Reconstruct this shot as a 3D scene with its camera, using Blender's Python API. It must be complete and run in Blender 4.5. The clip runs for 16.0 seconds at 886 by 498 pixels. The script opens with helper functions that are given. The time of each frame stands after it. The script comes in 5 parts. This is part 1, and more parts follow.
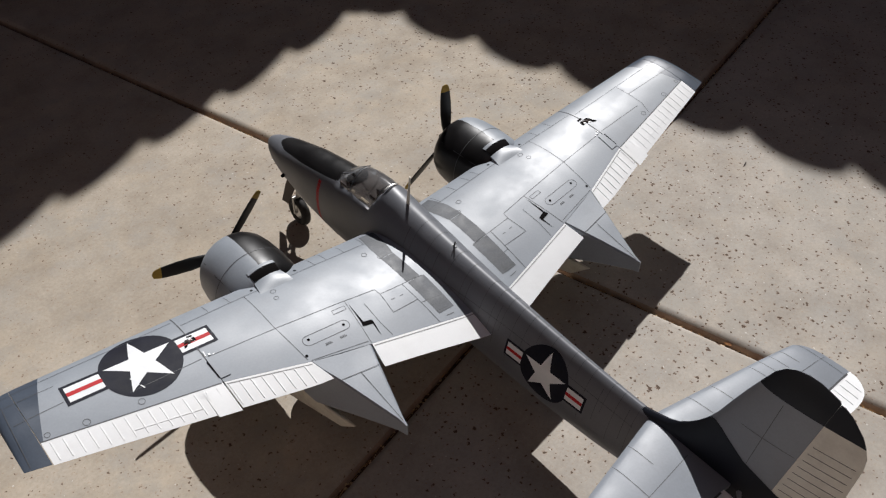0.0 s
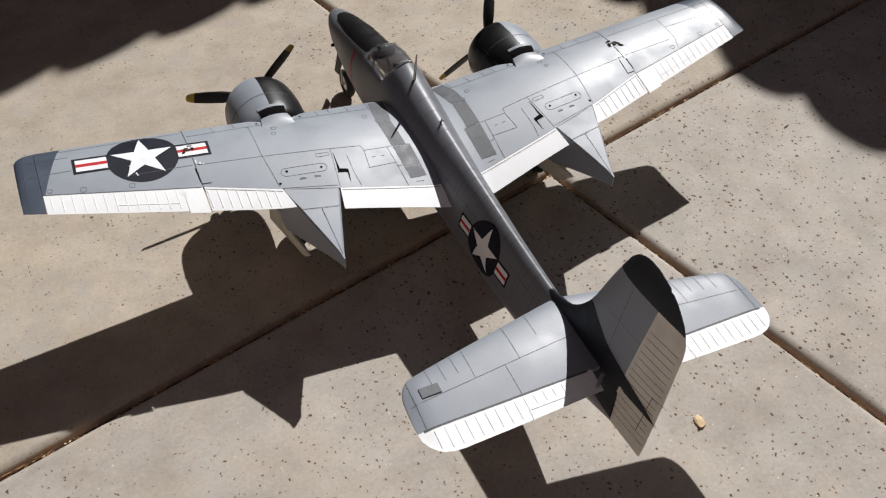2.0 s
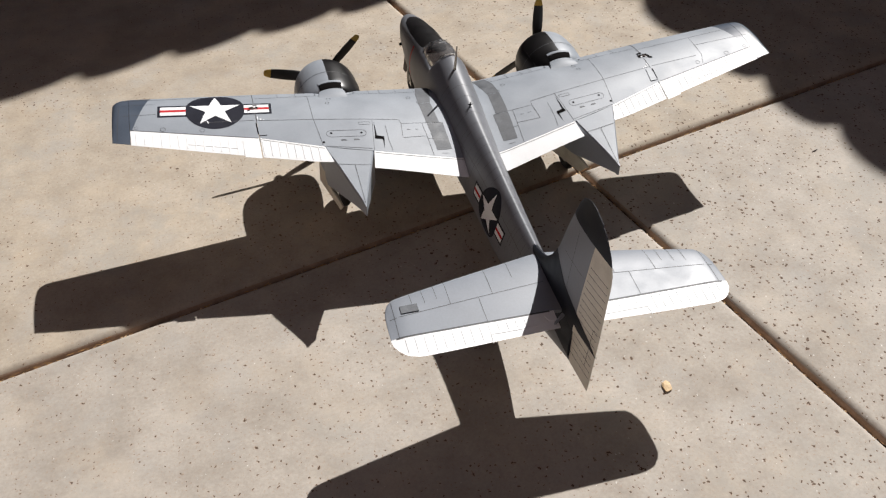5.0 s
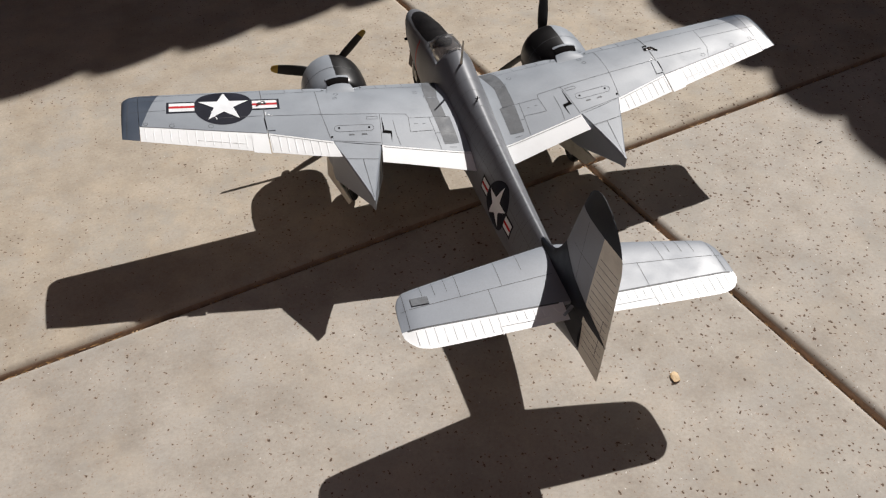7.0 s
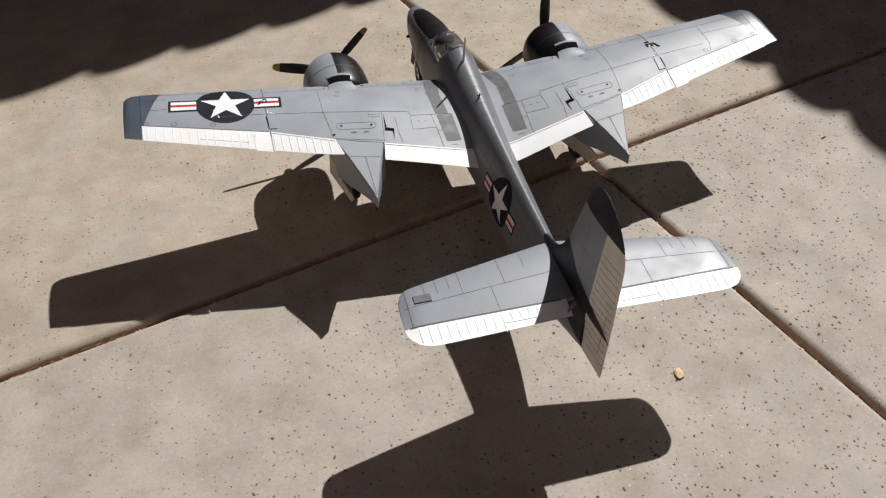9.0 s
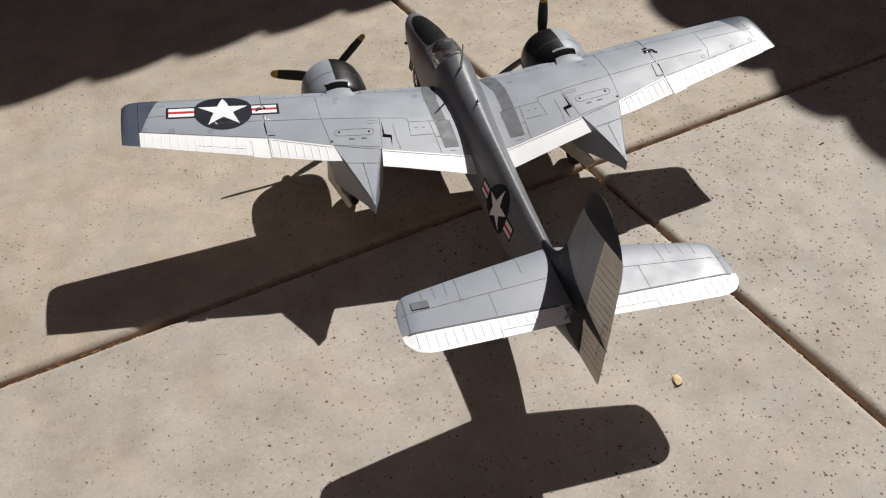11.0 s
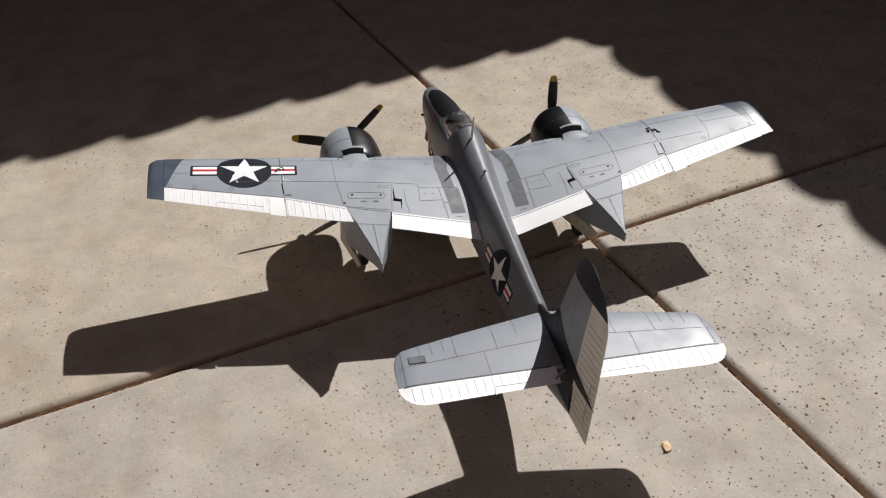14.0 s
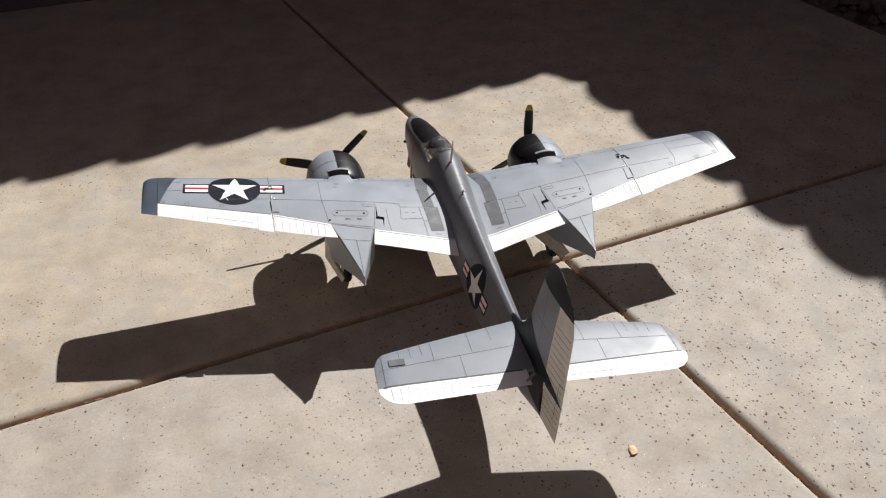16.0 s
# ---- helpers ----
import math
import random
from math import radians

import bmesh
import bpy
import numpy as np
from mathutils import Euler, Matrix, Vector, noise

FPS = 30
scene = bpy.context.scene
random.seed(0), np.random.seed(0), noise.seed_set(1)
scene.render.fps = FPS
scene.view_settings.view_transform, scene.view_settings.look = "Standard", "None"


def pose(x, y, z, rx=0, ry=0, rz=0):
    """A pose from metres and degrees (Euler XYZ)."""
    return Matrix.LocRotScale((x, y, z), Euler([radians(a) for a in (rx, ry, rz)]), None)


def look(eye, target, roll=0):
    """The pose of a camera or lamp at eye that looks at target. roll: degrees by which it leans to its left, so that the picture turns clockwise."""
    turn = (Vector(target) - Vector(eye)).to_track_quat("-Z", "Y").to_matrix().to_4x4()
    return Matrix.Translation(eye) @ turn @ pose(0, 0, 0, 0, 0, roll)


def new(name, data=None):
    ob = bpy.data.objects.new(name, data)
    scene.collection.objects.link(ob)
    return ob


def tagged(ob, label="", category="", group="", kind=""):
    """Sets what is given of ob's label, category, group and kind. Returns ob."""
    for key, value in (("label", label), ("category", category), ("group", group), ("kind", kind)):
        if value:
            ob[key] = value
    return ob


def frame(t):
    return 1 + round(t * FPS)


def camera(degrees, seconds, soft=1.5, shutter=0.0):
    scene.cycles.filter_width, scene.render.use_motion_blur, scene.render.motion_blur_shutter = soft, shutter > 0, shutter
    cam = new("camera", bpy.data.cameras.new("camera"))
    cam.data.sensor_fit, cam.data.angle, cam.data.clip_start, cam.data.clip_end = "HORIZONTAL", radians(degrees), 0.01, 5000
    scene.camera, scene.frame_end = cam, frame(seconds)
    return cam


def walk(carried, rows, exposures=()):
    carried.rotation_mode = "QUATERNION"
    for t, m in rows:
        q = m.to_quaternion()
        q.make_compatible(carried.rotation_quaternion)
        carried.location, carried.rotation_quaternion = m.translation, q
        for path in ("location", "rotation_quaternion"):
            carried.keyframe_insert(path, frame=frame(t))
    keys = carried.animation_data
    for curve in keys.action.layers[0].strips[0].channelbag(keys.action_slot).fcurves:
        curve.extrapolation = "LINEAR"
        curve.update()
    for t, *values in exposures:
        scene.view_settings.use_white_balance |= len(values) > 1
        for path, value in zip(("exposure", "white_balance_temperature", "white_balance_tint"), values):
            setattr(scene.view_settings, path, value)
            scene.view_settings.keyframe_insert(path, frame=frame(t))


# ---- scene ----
# ---------------------------------------------------------------- camera
cam = camera(53.16, 16.0, soft=1.22)
ROWS = [
    (0.0, -0.2430, -0.2772, 0.4341, 46.876, 0.676, -40.914),
    (0.2, -0.2379, -0.2996, 0.4361, 46.256, 0.206, -38.158),
    (0.3, -0.2346, -0.3076, 0.4357, 46.240, 0.560, -36.947),
    (0.5, -0.2298, -0.3163, 0.4384, 46.593, 1.393, -35.467),
    (0.7, -0.2258, -0.3205, 0.4337, 47.096, 2.174, -35.206),
    (0.8, -0.2231, -0.3210, 0.4313, 46.765, 2.714, -34.869),
    (1.0, -0.2193, -0.3144, 0.4340, 45.866, 2.719, -34.055),
    (1.2, -0.2136, -0.3153, 0.4374, 46.313, 2.707, -33.086),
    (1.3, -0.2113, -0.3203, 0.4370, 46.923, 2.748, -32.642),
    (1.5, -0.2064, -0.3318, 0.4378, 46.763, 1.789, -30.939),
    (1.7, -0.1994, -0.3529, 0.4349, 45.088, -0.173, -27.802),
    (1.8, -0.1942, -0.3675, 0.4345, 44.241, -0.780, -26.579),
    (2.0, -0.1891, -0.3949, 0.4327, 43.916, -1.152, -24.932),
    (2.2, -0.1878, -0.4108, 0.4324, 43.466, -0.810, -23.693),
    (2.3, -0.1888, -0.4170, 0.4351, 43.933, -0.514, -23.558),
    (2.5, -0.1923, -0.4347, 0.4340, 45.710, 0.083, -23.265),
    (2.7, -0.1962, -0.4553, 0.4341, 46.361, 0.678, -22.849),
    (2.8, -0.1950, -0.4629, 0.4361, 46.168, 1.120, -22.852),
    (3.0, -0.1892, -0.4770, 0.4388, 46.462, 1.692, -22.538),
    (3.2, -0.1782, -0.4919, 0.4418, 47.241, 0.869, -20.040),
    (3.3, -0.1711, -0.4993, 0.4400, 47.371, 0.029, -18.592),
    (3.5, -0.1624, -0.5106, 0.4375, 47.115, -1.528, -16.570),
    (3.8, -0.1566, -0.5154, 0.4395, 46.855, -1.896, -15.921),
    (4.0, -0.1563, -0.5160, 0.4402, 47.237, -1.404, -15.929),
    (4.2, -0.1563, -0.5131, 0.4394, 47.539, -0.858, -15.464),
    (4.5, -0.1546, -0.5089, 0.4397, 47.549, -0.092, -15.076),
    (7.0, -0.1606, -0.5114, 0.4418, 47.204, 0.436, -15.196),
    (7.5, -0.1599, -0.5120, 0.4408, 47.200, 0.843, -15.278),
    (8.0, -0.1600, -0.5125, 0.4399, 47.060, 1.102, -15.359),
    (8.5, -0.1600, -0.5117, 0.4399, 47.188, 0.940, -15.317),
    (9.0, -0.1598, -0.5116, 0.4405, 47.120, 0.840, -15.214),
    (11.5, -0.1576, -0.5112, 0.4399, 47.589, 0.864, -15.295),
    (12.0, -0.1563, -0.5110, 0.4409, 47.539, 0.751, -15.607),
    (12.5, -0.1544, -0.5126, 0.4419, 47.845, 0.611, -16.074),
    (13.0, -0.1550, -0.5174, 0.4444, 49.603, 0.632, -15.354),
    (13.2, -0.1544, -0.5195, 0.4441, 50.365, 0.618, -14.756),
    (13.5, -0.1539, -0.5245, 0.4463, 51.102, 0.547, -13.764),
    (13.7, -0.1530, -0.5308, 0.4482, 51.827, 0.497, -12.903),
    (14.0, -0.1522, -0.5390, 0.4509, 52.286, -0.097, -12.600),
    (14.2, -0.1575, -0.5416, 0.4514, 52.376, -0.633, -13.297),
    (14.5, -0.1683, -0.5451, 0.4542, 53.105, -1.066, -13.227),
    (14.7, -0.1759, -0.5478, 0.4555, 53.509, -0.724, -13.502),
    (15.0, -0.1865, -0.5556, 0.4558, 54.038, -0.770, -14.386),
    (15.2, -0.1866, -0.5608, 0.4562, 54.153, -0.646, -14.671),
    (15.5, -0.1795, -0.5662, 0.4567, 54.454, -0.667, -15.334),
    (15.7, -0.1711, -0.5706, 0.4559, 54.786, -0.848, -14.815),
    (16.0, -0.1578, -0.5780, 0.4552, 55.040, -1.069, -13.196),
]

EXPOSURES = [(0.0, -0.13, 6290, 10), (1.5, -0.06, 6310, 10), (2.5, 0.09, 6380, 10), (4.5, 0.27, 6460, 10), (7.0, 0.02, 6500, 10), (12.5, 0.05, 6460, 10), (13.5, 0.0, 6440, 10), (14.5, 0.13, 6440, 10), (16.0, 0.27, 6420, 10)]
walk(cam, [(t, pose(x, y, z, rx, ry, rz)) for t, x, y, z, rx, ry, rz in ROWS],
     exposures=EXPOSURES)

# ---------------------------------------------------------------- sky and sun
SUN_DIR = Vector((0.768, 0.706, 1.0)).normalized()
world = bpy.data.worlds.new("sky")
scene.world = world
world.use_nodes = True
sky = world.node_tree.nodes.new("ShaderNodeTexSky")
sky.sky_type = "NISHITA"
sky.sun_disc = False
sky.sun_elevation = math.asin(SUN_DIR.z)
sky.sun_rotation = math.atan2(SUN_DIR.x, SUN_DIR.y)
backing = world.node_tree.nodes["Background"]
backing.inputs["Strength"].default_value = 0.038
world.node_tree.links.new(sky.outputs["Color"], backing.inputs["Color"])
sun = new("sun", bpy.data.lights.new("sun", "SUN"))
sun.data.energy = 5.0
sun.data.angle = radians(0.55)
sun.data.color = (1.0, 0.965, 0.93)
sun.matrix_world = look(SUN_DIR * 5, (0, 0, 0))


# ---------------------------------------------------------------- materials
def material(name, colour, rough=0.5, metal=0.0, scale=60.0, spread=0.1, bump=0.0, fine=900.0, coat=0.0, spec=0.5,
             dirt=None, dirt_amount=0.0):
    """A painted surface: two scales of tone, roughness variation, optional patchy dirt and fine relief."""
    m = bpy.data.materials.new(name)
    m.use_nodes = True
    n, l = m.node_tree.nodes, m.node_tree.links
    b = n["Principled BSDF"]
    b.inputs["Metallic"].default_value = metal
    b.inputs["Coat Weight"].default_value = coat
    b.inputs["Coat Roughness"].default_value = 0.2
    b.inputs["Specular IOR Level"].default_value = spec
    pos = n.new("ShaderNodeTexCoord")
    big = n.new("ShaderNodeTexNoise")
    big.inputs["Scale"].default_value = scale
    big.inputs["Detail"].default_value = 5
    small = n.new("ShaderNodeTexNoise")
    small.inputs["Scale"].default_value = fine
    small.inputs["Detail"].default_value = 3
    for tex in (big, small):
        l.new(pos.outputs["Object"], tex.inputs["Vector"])
    mix = n.new("ShaderNodeMix")
    mix.data_type = "FLOAT"
    mix.inputs[0].default_value = 0.35
    l.new(big.outputs["Fac"], mix.inputs[2])
    l.new(small.outputs["Fac"], mix.inputs[3])
    tone = n.new("ShaderNodeMapRange")
    tone.inputs["From Min"].default_value = 0.3
    tone.inputs["From Max"].default_value = 0.7
    tone.inputs["To Min"].default_value = 1 - spread
    tone.inputs["To Max"].default_value = 1 + spread
    l.new(mix.outputs[0], tone.inputs["Value"])
    paint = n.new("ShaderNodeMix")
    paint.data_type, paint.blend_type = "RGBA", "MULTIPLY"
    paint.inputs[0].default_value = 1
    paint.inputs[6].default_value = (*colour, 1)
    l.new(tone.outputs["Result"], paint.inputs[7])
    out = paint.outputs[2]
    if dirt:
        stain = n.new("ShaderNodeTexNoise")
        stain.inputs["Scale"].default_value = scale * 0.45
        stain.inputs["Detail"].default_value = 8
        stain.inputs["Roughness"].default_value = 0.7
        l.new(pos.outputs["Object"], stain.inputs["Vector"])
        edge = n.new("ShaderNodeMapRange")
        edge.inputs["From Min"].default_value = 0.5
        edge.inputs["From Max"].default_value = 0.72
        edge.inputs["To Max"].default_value = dirt_amount
        l.new(stain.outputs["Fac"], edge.inputs["Value"])
        soil = n.new("ShaderNodeMix")
        soil.data_type = "RGBA"
        soil.inputs[7].default_value = (*dirt, 1)
        l.new(edge.outputs["Result"], soil.inputs[0])
        l.new(out, soil.inputs[6])
        out = soil.outputs[2]
    l.new(out, b.inputs["Base Color"])
    gloss = n.new("ShaderNodeMapRange")
    gloss.inputs["From Min"].default_value = 0.3
    gloss.inputs["From Max"].default_value = 0.7
    gloss.inputs["To Min"].default_value = max(0.02, rough - 0.08)
    gloss.inputs["To Max"].default_value = min(1.0, rough + 0.08)
    l.new(big.outputs["Fac"], gloss.inputs["Value"])
    l.new(gloss.outputs["Result"], b.inputs["Roughness"])
    if bump:
        relief = n.new("ShaderNodeBump")
        relief.inputs["Strength"].default_value = 0.4
        relief.inputs["Distance"].default_value = bump
        l.new(small.outputs["Fac"], relief.inputs["Height"])
        l.new(relief.outputs["Normal"], b.inputs["Normal"])
    return m


def concrete_material(name, tint):
    """Warm trowelled concrete, pitted with small dark holes, with cloudy stains."""
    m = bpy.data.materials.new(name)
    m.use_nodes = True
    n, l = m.node_tree.nodes, m.node_tree.links
    b = n["Principled BSDF"]
    b.inputs["Roughness"].default_value = 0.8
    b.inputs["Specular IOR Level"].default_value = 0.3
    pos = n.new("ShaderNodeTexCoord")

    def noise_at(scale, detail=4, rough=0.55):
        t = n.new("ShaderNodeTexNoise")
        t.inputs["Scale"].default_value = scale
        t.inputs["Detail"].default_value = detail
        t.inputs["Roughness"].default_value = rough
        l.new(pos.outputs["Object"], t.inputs["Vector"])
        return t.outputs["Fac"]

    def ranged(value, a, c, lo, hi):
        r = n.new("ShaderNodeMapRange")
        for k, v in (("From Min", a), ("From Max", c), ("To Min", lo), ("To Max", hi)):
            r.inputs[k].default_value = v
        l.new(value, r.inputs["Value"])
        return r.outputs["Result"]

    def maths(op, a, c):
        k = n.new("ShaderNodeMath")
        k.operation = op
        for i, v in enumerate((a, c)):
            if isinstance(v, float):
                k.inputs[i].default_value = v
            else:
                l.new(v, k.inputs[i])
        return k.outputs[0]

    def pits(scale, size, share):
        """Holes: one in some of the cells, of varied size and ragged outline."""
        warp = n.new("ShaderNodeTexNoise")
        warp.inputs["Scale"].default_value = scale * 2.2
        warp.inputs["Detail"].default_value = 2
        l.new(pos.outputs["Object"], warp.inputs["Vector"])
        shift = n.new("ShaderNodeVectorMath")
        shift.operation = "MULTIPLY_ADD"
        shift.inputs[1].default_value = (0.9 / scale,) * 3
        l.new(warp.outputs["Color"], shift.inputs[0])
        l.new(pos.outputs["Object"], shift.inputs[2])
        flat = n.new("ShaderNodeVectorMath")
        flat.operation = "MULTIPLY"
        flat.inputs[1].default_value = (1, 1, 0)
        l.new(shift.outputs[0], flat.inputs[0])
        v = n.new("ShaderNodeTexVoronoi")
        v.voronoi_dimensions = "2D"
        v.inputs["Scale"].default_value = scale
        l.new(flat.outputs[0], v.inputs["Vector"])
        split = n.new("ShaderNodeSeparateColor")
        l.new(v.outputs["Color"], split.inputs[0])
        reach = maths("MULTIPLY", ranged(split.outputs[0], 1 - share, 1.0, 0.0, size), density)
        return maths("SUBTRACT", reach, v.outputs["Distance"])

    sides = n.new("ShaderNodeSeparateXYZ")
    l.new(pos.outputs["Object"], sides.inputs[0])
    drift = ranged(maths("SUBTRACT", sides.outputs[0], maths("MULTIPLY", sides.outputs[1], 0.25)), -0.26, 0.12, -0.11, 0.15)
    density = ranged(maths("ADD", noise_at(7.0, 3), drift), 0.30, 0.66, 0.35, 1.1)
    depth = maths("MAXIMUM", pits(350.0, 0.275, 0.23), pits(210.0, 0.25, 0.11))
    holes = ranged(depth, -0.01, 0.04, 0.0, 1.0)
    rims = ranged(depth, -0.12, 0.02, 0.0, 0.5)
    sparkle = ranged(pits(420.0, 0.22, 0.035), -0.01, 0.04, 0.0, 0.8)
    cloud = noise_at(4.5, 6, 0.6)
    blotch = noise_at(22.0, 5, 0.65)
    grain = noise_at(420.0, 4, 0.7)
    ramp = n.new("ShaderNodeValToRGB")
    ramp.color_ramp.elements[0].position = 0.39
    ramp.color_ramp.elements[0].color = (0.335 * tint[0], 0.297 * tint[1], 0.253 * tint[2], 1)
    ramp.color_ramp.elements[1].position = 0.63
    ramp.color_ramp.elements[1].color = (0.470 * tint[0], 0.426 * tint[1], 0.372 * tint[2], 1)
    tone = maths("ADD", maths("MULTIPLY", cloud, 0.35), maths("MULTIPLY", blotch, 0.65))
    l.new(tone, ramp.inputs["Fac"])
    speck = n.new("ShaderNodeMix")
    speck.data_type, speck.blend_type = "RGBA", "MULTIPLY"
    speck.inputs[0].default_value = 1
    l.new(ramp.outputs["Color"], speck.inputs[6])
    l.new(ranged(grain, 0.25, 0.75, 0.87, 1.13), speck.inputs[7])
    grey = n.new("ShaderNodeMix")
    grey.data_type = "RGBA"
    l.new(ranged(noise_at(16.0, 6, 0.65), 0.6, 0.76, 0.0, 0.5), grey.inputs[0])
    l.new(speck.outputs[2], grey.inputs[6])
    grey.inputs[7].default_value = (0.27, 0.245, 0.21, 1)
    def tinted(base, mask, colour):
        k = n.new("ShaderNodeMix")
        k.data_type = "RGBA"
        l.new(mask, k.inputs[0])
        l.new(base, k.inputs[6])
        k.inputs[7].default_value = (*colour, 1)
        return k.outputs[2]

    hue = tinted(grey.outputs[2], ranged(noise_at(19.0, 5, 0.65), 0.5, 0.70, 0.0, 0.42), tuple(c * k for c, k in zip((0.51, 0.435, 0.345), tint)))
    hue = tinted(hue, ranged(noise_at(27.0, 5, 0.65), 0.5, 0.70, 0.0, 0.45), (0.39, 0.375, 0.35))
    hue = tinted(hue, ranged(noise_at(9.0, 7, 0.7), 0.545, 0.60, 0.0, 0.38), (0.335, 0.318, 0.285))
    hue = tinted(hue, rims, (0.36, 0.22, 0.135))
    hue = tinted(hue, sparkle, (0.72, 0.70, 0.66))
    dark = n.new("ShaderNodeMix")
    dark.data_type = "RGBA"
    l.new(maths("MULTIPLY", holes, 0.88), dark.inputs[0])
    l.new(hue, dark.inputs[6])
    dark.inputs[7].default_value = (0.070, 0.042, 0.028, 1)
    l.new(dark.outputs[2], b.inputs["Base Color"])
    height = maths("SUBTRACT", maths("ADD", maths("MULTIPLY", grain, 0.25), maths("MULTIPLY", blotch, 0.5)), holes)
    relief = n.new("ShaderNodeBump")
    relief.inputs["Strength"].default_value = 0.5
    relief.inputs["Distance"].default_value = 0.0006
    l.new(height, relief.inputs["Height"])
    l.new(relief.outputs["Normal"], b.inputs["Normal"])
    return m


def glass_material():
    """Thin clear plastic: see-through, with a mirror gloss that grows at grazing angles."""
    m = bpy.data.materials.new("clear_canopy_plastic")
    m.use_nodes = True
    n, l = m.node_tree.nodes, m.node_tree.links
    n.remove(n["Principled BSDF"])
    clear = n.new("ShaderNodeBsdfTransparent")
    clear.inputs["Color"].default_value = (0.42, 0.42, 0.42, 1)
    gloss = n.new("ShaderNodeBsdfGlossy")
    gloss.inputs["Roughness"].default_value = 0.14
    edge = n.new("ShaderNodeFresnel")
    edge.inputs["IOR"].default_value = 1.9
    mix = n.new("ShaderNodeMixShader")
    l.new(edge.outputs["Fac"], mix.inputs["Fac"])
    # grey diffuse share stands in for haze and reflections on the plastic
    haze = n.new("ShaderNodeBsdfDiffuse")
    haze.inputs["Color"].default_value = (0.42, 0.42, 0.43, 1)
    film_ = n.new("ShaderNodeMixShader")
    film_.inputs["Fac"].default_value = 0.2
    l.new(clear.outputs[0], film_.inputs[1])
    l.new(haze.outputs[0], film_.inputs[2])
    l.new(film_.outputs[0], mix.inputs[1])
    l.new(gloss.outputs[0], mix.inputs[2])
    l.new(mix.outputs[0], n["Material Output"].inputs["Surface"])
    return m


CONCRETE = concrete_material("pitted_concrete", (1.0, 1.0, 1.0))
WARM_CONCRETE = concrete_material("sandy_pitted_concrete", (1.04, 1.0, 0.93))
SAND = material("joint_sand", (0.095, 0.052, 0.034), 0.95, scale=110, spread=0.45, bump=0.002, fine=500, dirt=(0.06, 0.036, 0.024), dirt_amount=0.8)
# unseen walls and roofs: dark violet grey picked to dim and tint the shade
UNSEEN_GREY = material("unseen_block_grey", (0.11, 0.092, 0.12), 0.9, scale=8, spread=0.12, bump=0.003, fine=140)
STAINED = material("sand_stained_edge", (0.36, 0.268, 0.200), 0.9, scale=120, spread=0.25, bump=0.0004, fine=700, dirt=(0.22, 0.14, 0.09), dirt_amount=0.6)
SOIL = material("dark_soil", (0.10, 0.072, 0.055), 0.95, scale=14, spread=0.3, bump=0.01, fine=60)
PEBBLE = material("gravel_stone", (0.16, 0.12, 0.095), 0.85, scale=40, spread=0.3, bump=0.001)
TAN = material("tan_stone", (0.62, 0.45, 0.26), 0.7, scale=250, spread=0.25, bump=0.0006)
# two unseen walls: brown dims the near side, beige bounces sun from the left
DIM_WALL = material("dim_wall_brown", (0.10, 0.062, 0.050), 0.9, scale=8, spread=0.1, bump=0.003, fine=140)
BOUNCE_WALL = material("bounce_wall_beige", (0.275, 0.202, 0.184), 0.9, scale=8, spread=0.1, bump=0.003, fine=140)
TILE = material("shade_wall_top", (0.38, 0.17, 0.1), 0.8, scale=12, spread=0.2, bump=0.002, fine=160)
GREY = material("sea_grey_paint", (0.282, 0.310, 0.347), 0.46, metal=0.0, scale=45, spread=0.09, bump=0.00004, fine=900, spec=0.53,
                dirt=(0.215, 0.225, 0.24), dirt_amount=0.4)
# same grey as the wing, darkened to offset too much sheen on the tail
DIMMED_GREY = material("sea_grey_paint_less_sheen", (0.236, 0.258, 0.291), 0.46, scale=45, spread=0.09, bump=0.00004, fine=900, spec=0.45, dirt=(0.19, 0.2, 0.215), dirt_amount=0.4)
FUSE = material("fuselage_grey_paint", (0.150, 0.158, 0.177), 0.47, spec=0.56, scale=45, spread=0.1, bump=0.00004, fine=900, dirt=(0.105, 0.108, 0.116), dirt_amount=0.4)
NAVY = material("navy_paint", (0.011, 0.013, 0.020), 0.5, spec=0.22, scale=60, spread=0.15, bump=0.00004, fine=900)
TIPBLUE = material("blue_grey_paint", (0.068, 0.085, 0.115), 0.36, scale=60, spread=0.14, bump=0.00004, fine=900)
BLACK = material("anti_glare_black", (0.010, 0.0095, 0.010), 0.36, spec=0.32, scale=60, spread=0.3, bump=0.00004, fine=900)
WHITE = material("control_surface_white", (0.92, 0.93, 0.935), 0.5, scale=70, spread=0.03, dirt=(0.74, 0.73, 0.70), dirt_amount=0.3)
FADED = material("rudder_cream", (0.74, 0.725, 0.65), 0.6, scale=120, spread=0.08, dirt=(0.42, 0.40, 0.34), dirt_amount=0.4)
CREAM = material("gear_door_cream", (0.70, 0.66, 0.55), 0.55, scale=120, spread=0.1, dirt=(0.3, 0.25, 0.17), dirt_amount=0.5)
LINE = material("panel_line_wash", (0.075, 0.077, 0.082), 0.6, scale=200, spread=0.3)
RIB = material("rib_tape_grey", (0.33, 0.33, 0.33), 0.6, scale=200, spread=0.15)
INK = material("insignia_blue", (0.012, 0.013, 0.022), 0.55, spec=0.14, scale=160, spread=0.3, dirt=(0.05, 0.055, 0.07), dirt_amount=0.2)
DECAL = material("insignia_white", (0.82, 0.84, 0.86), 0.4, scale=160, spread=0.05)
RED = material("insignia_red", (0.50, 0.022, 0.028), 0.55, spec=0.2, scale=160, spread=0.12)
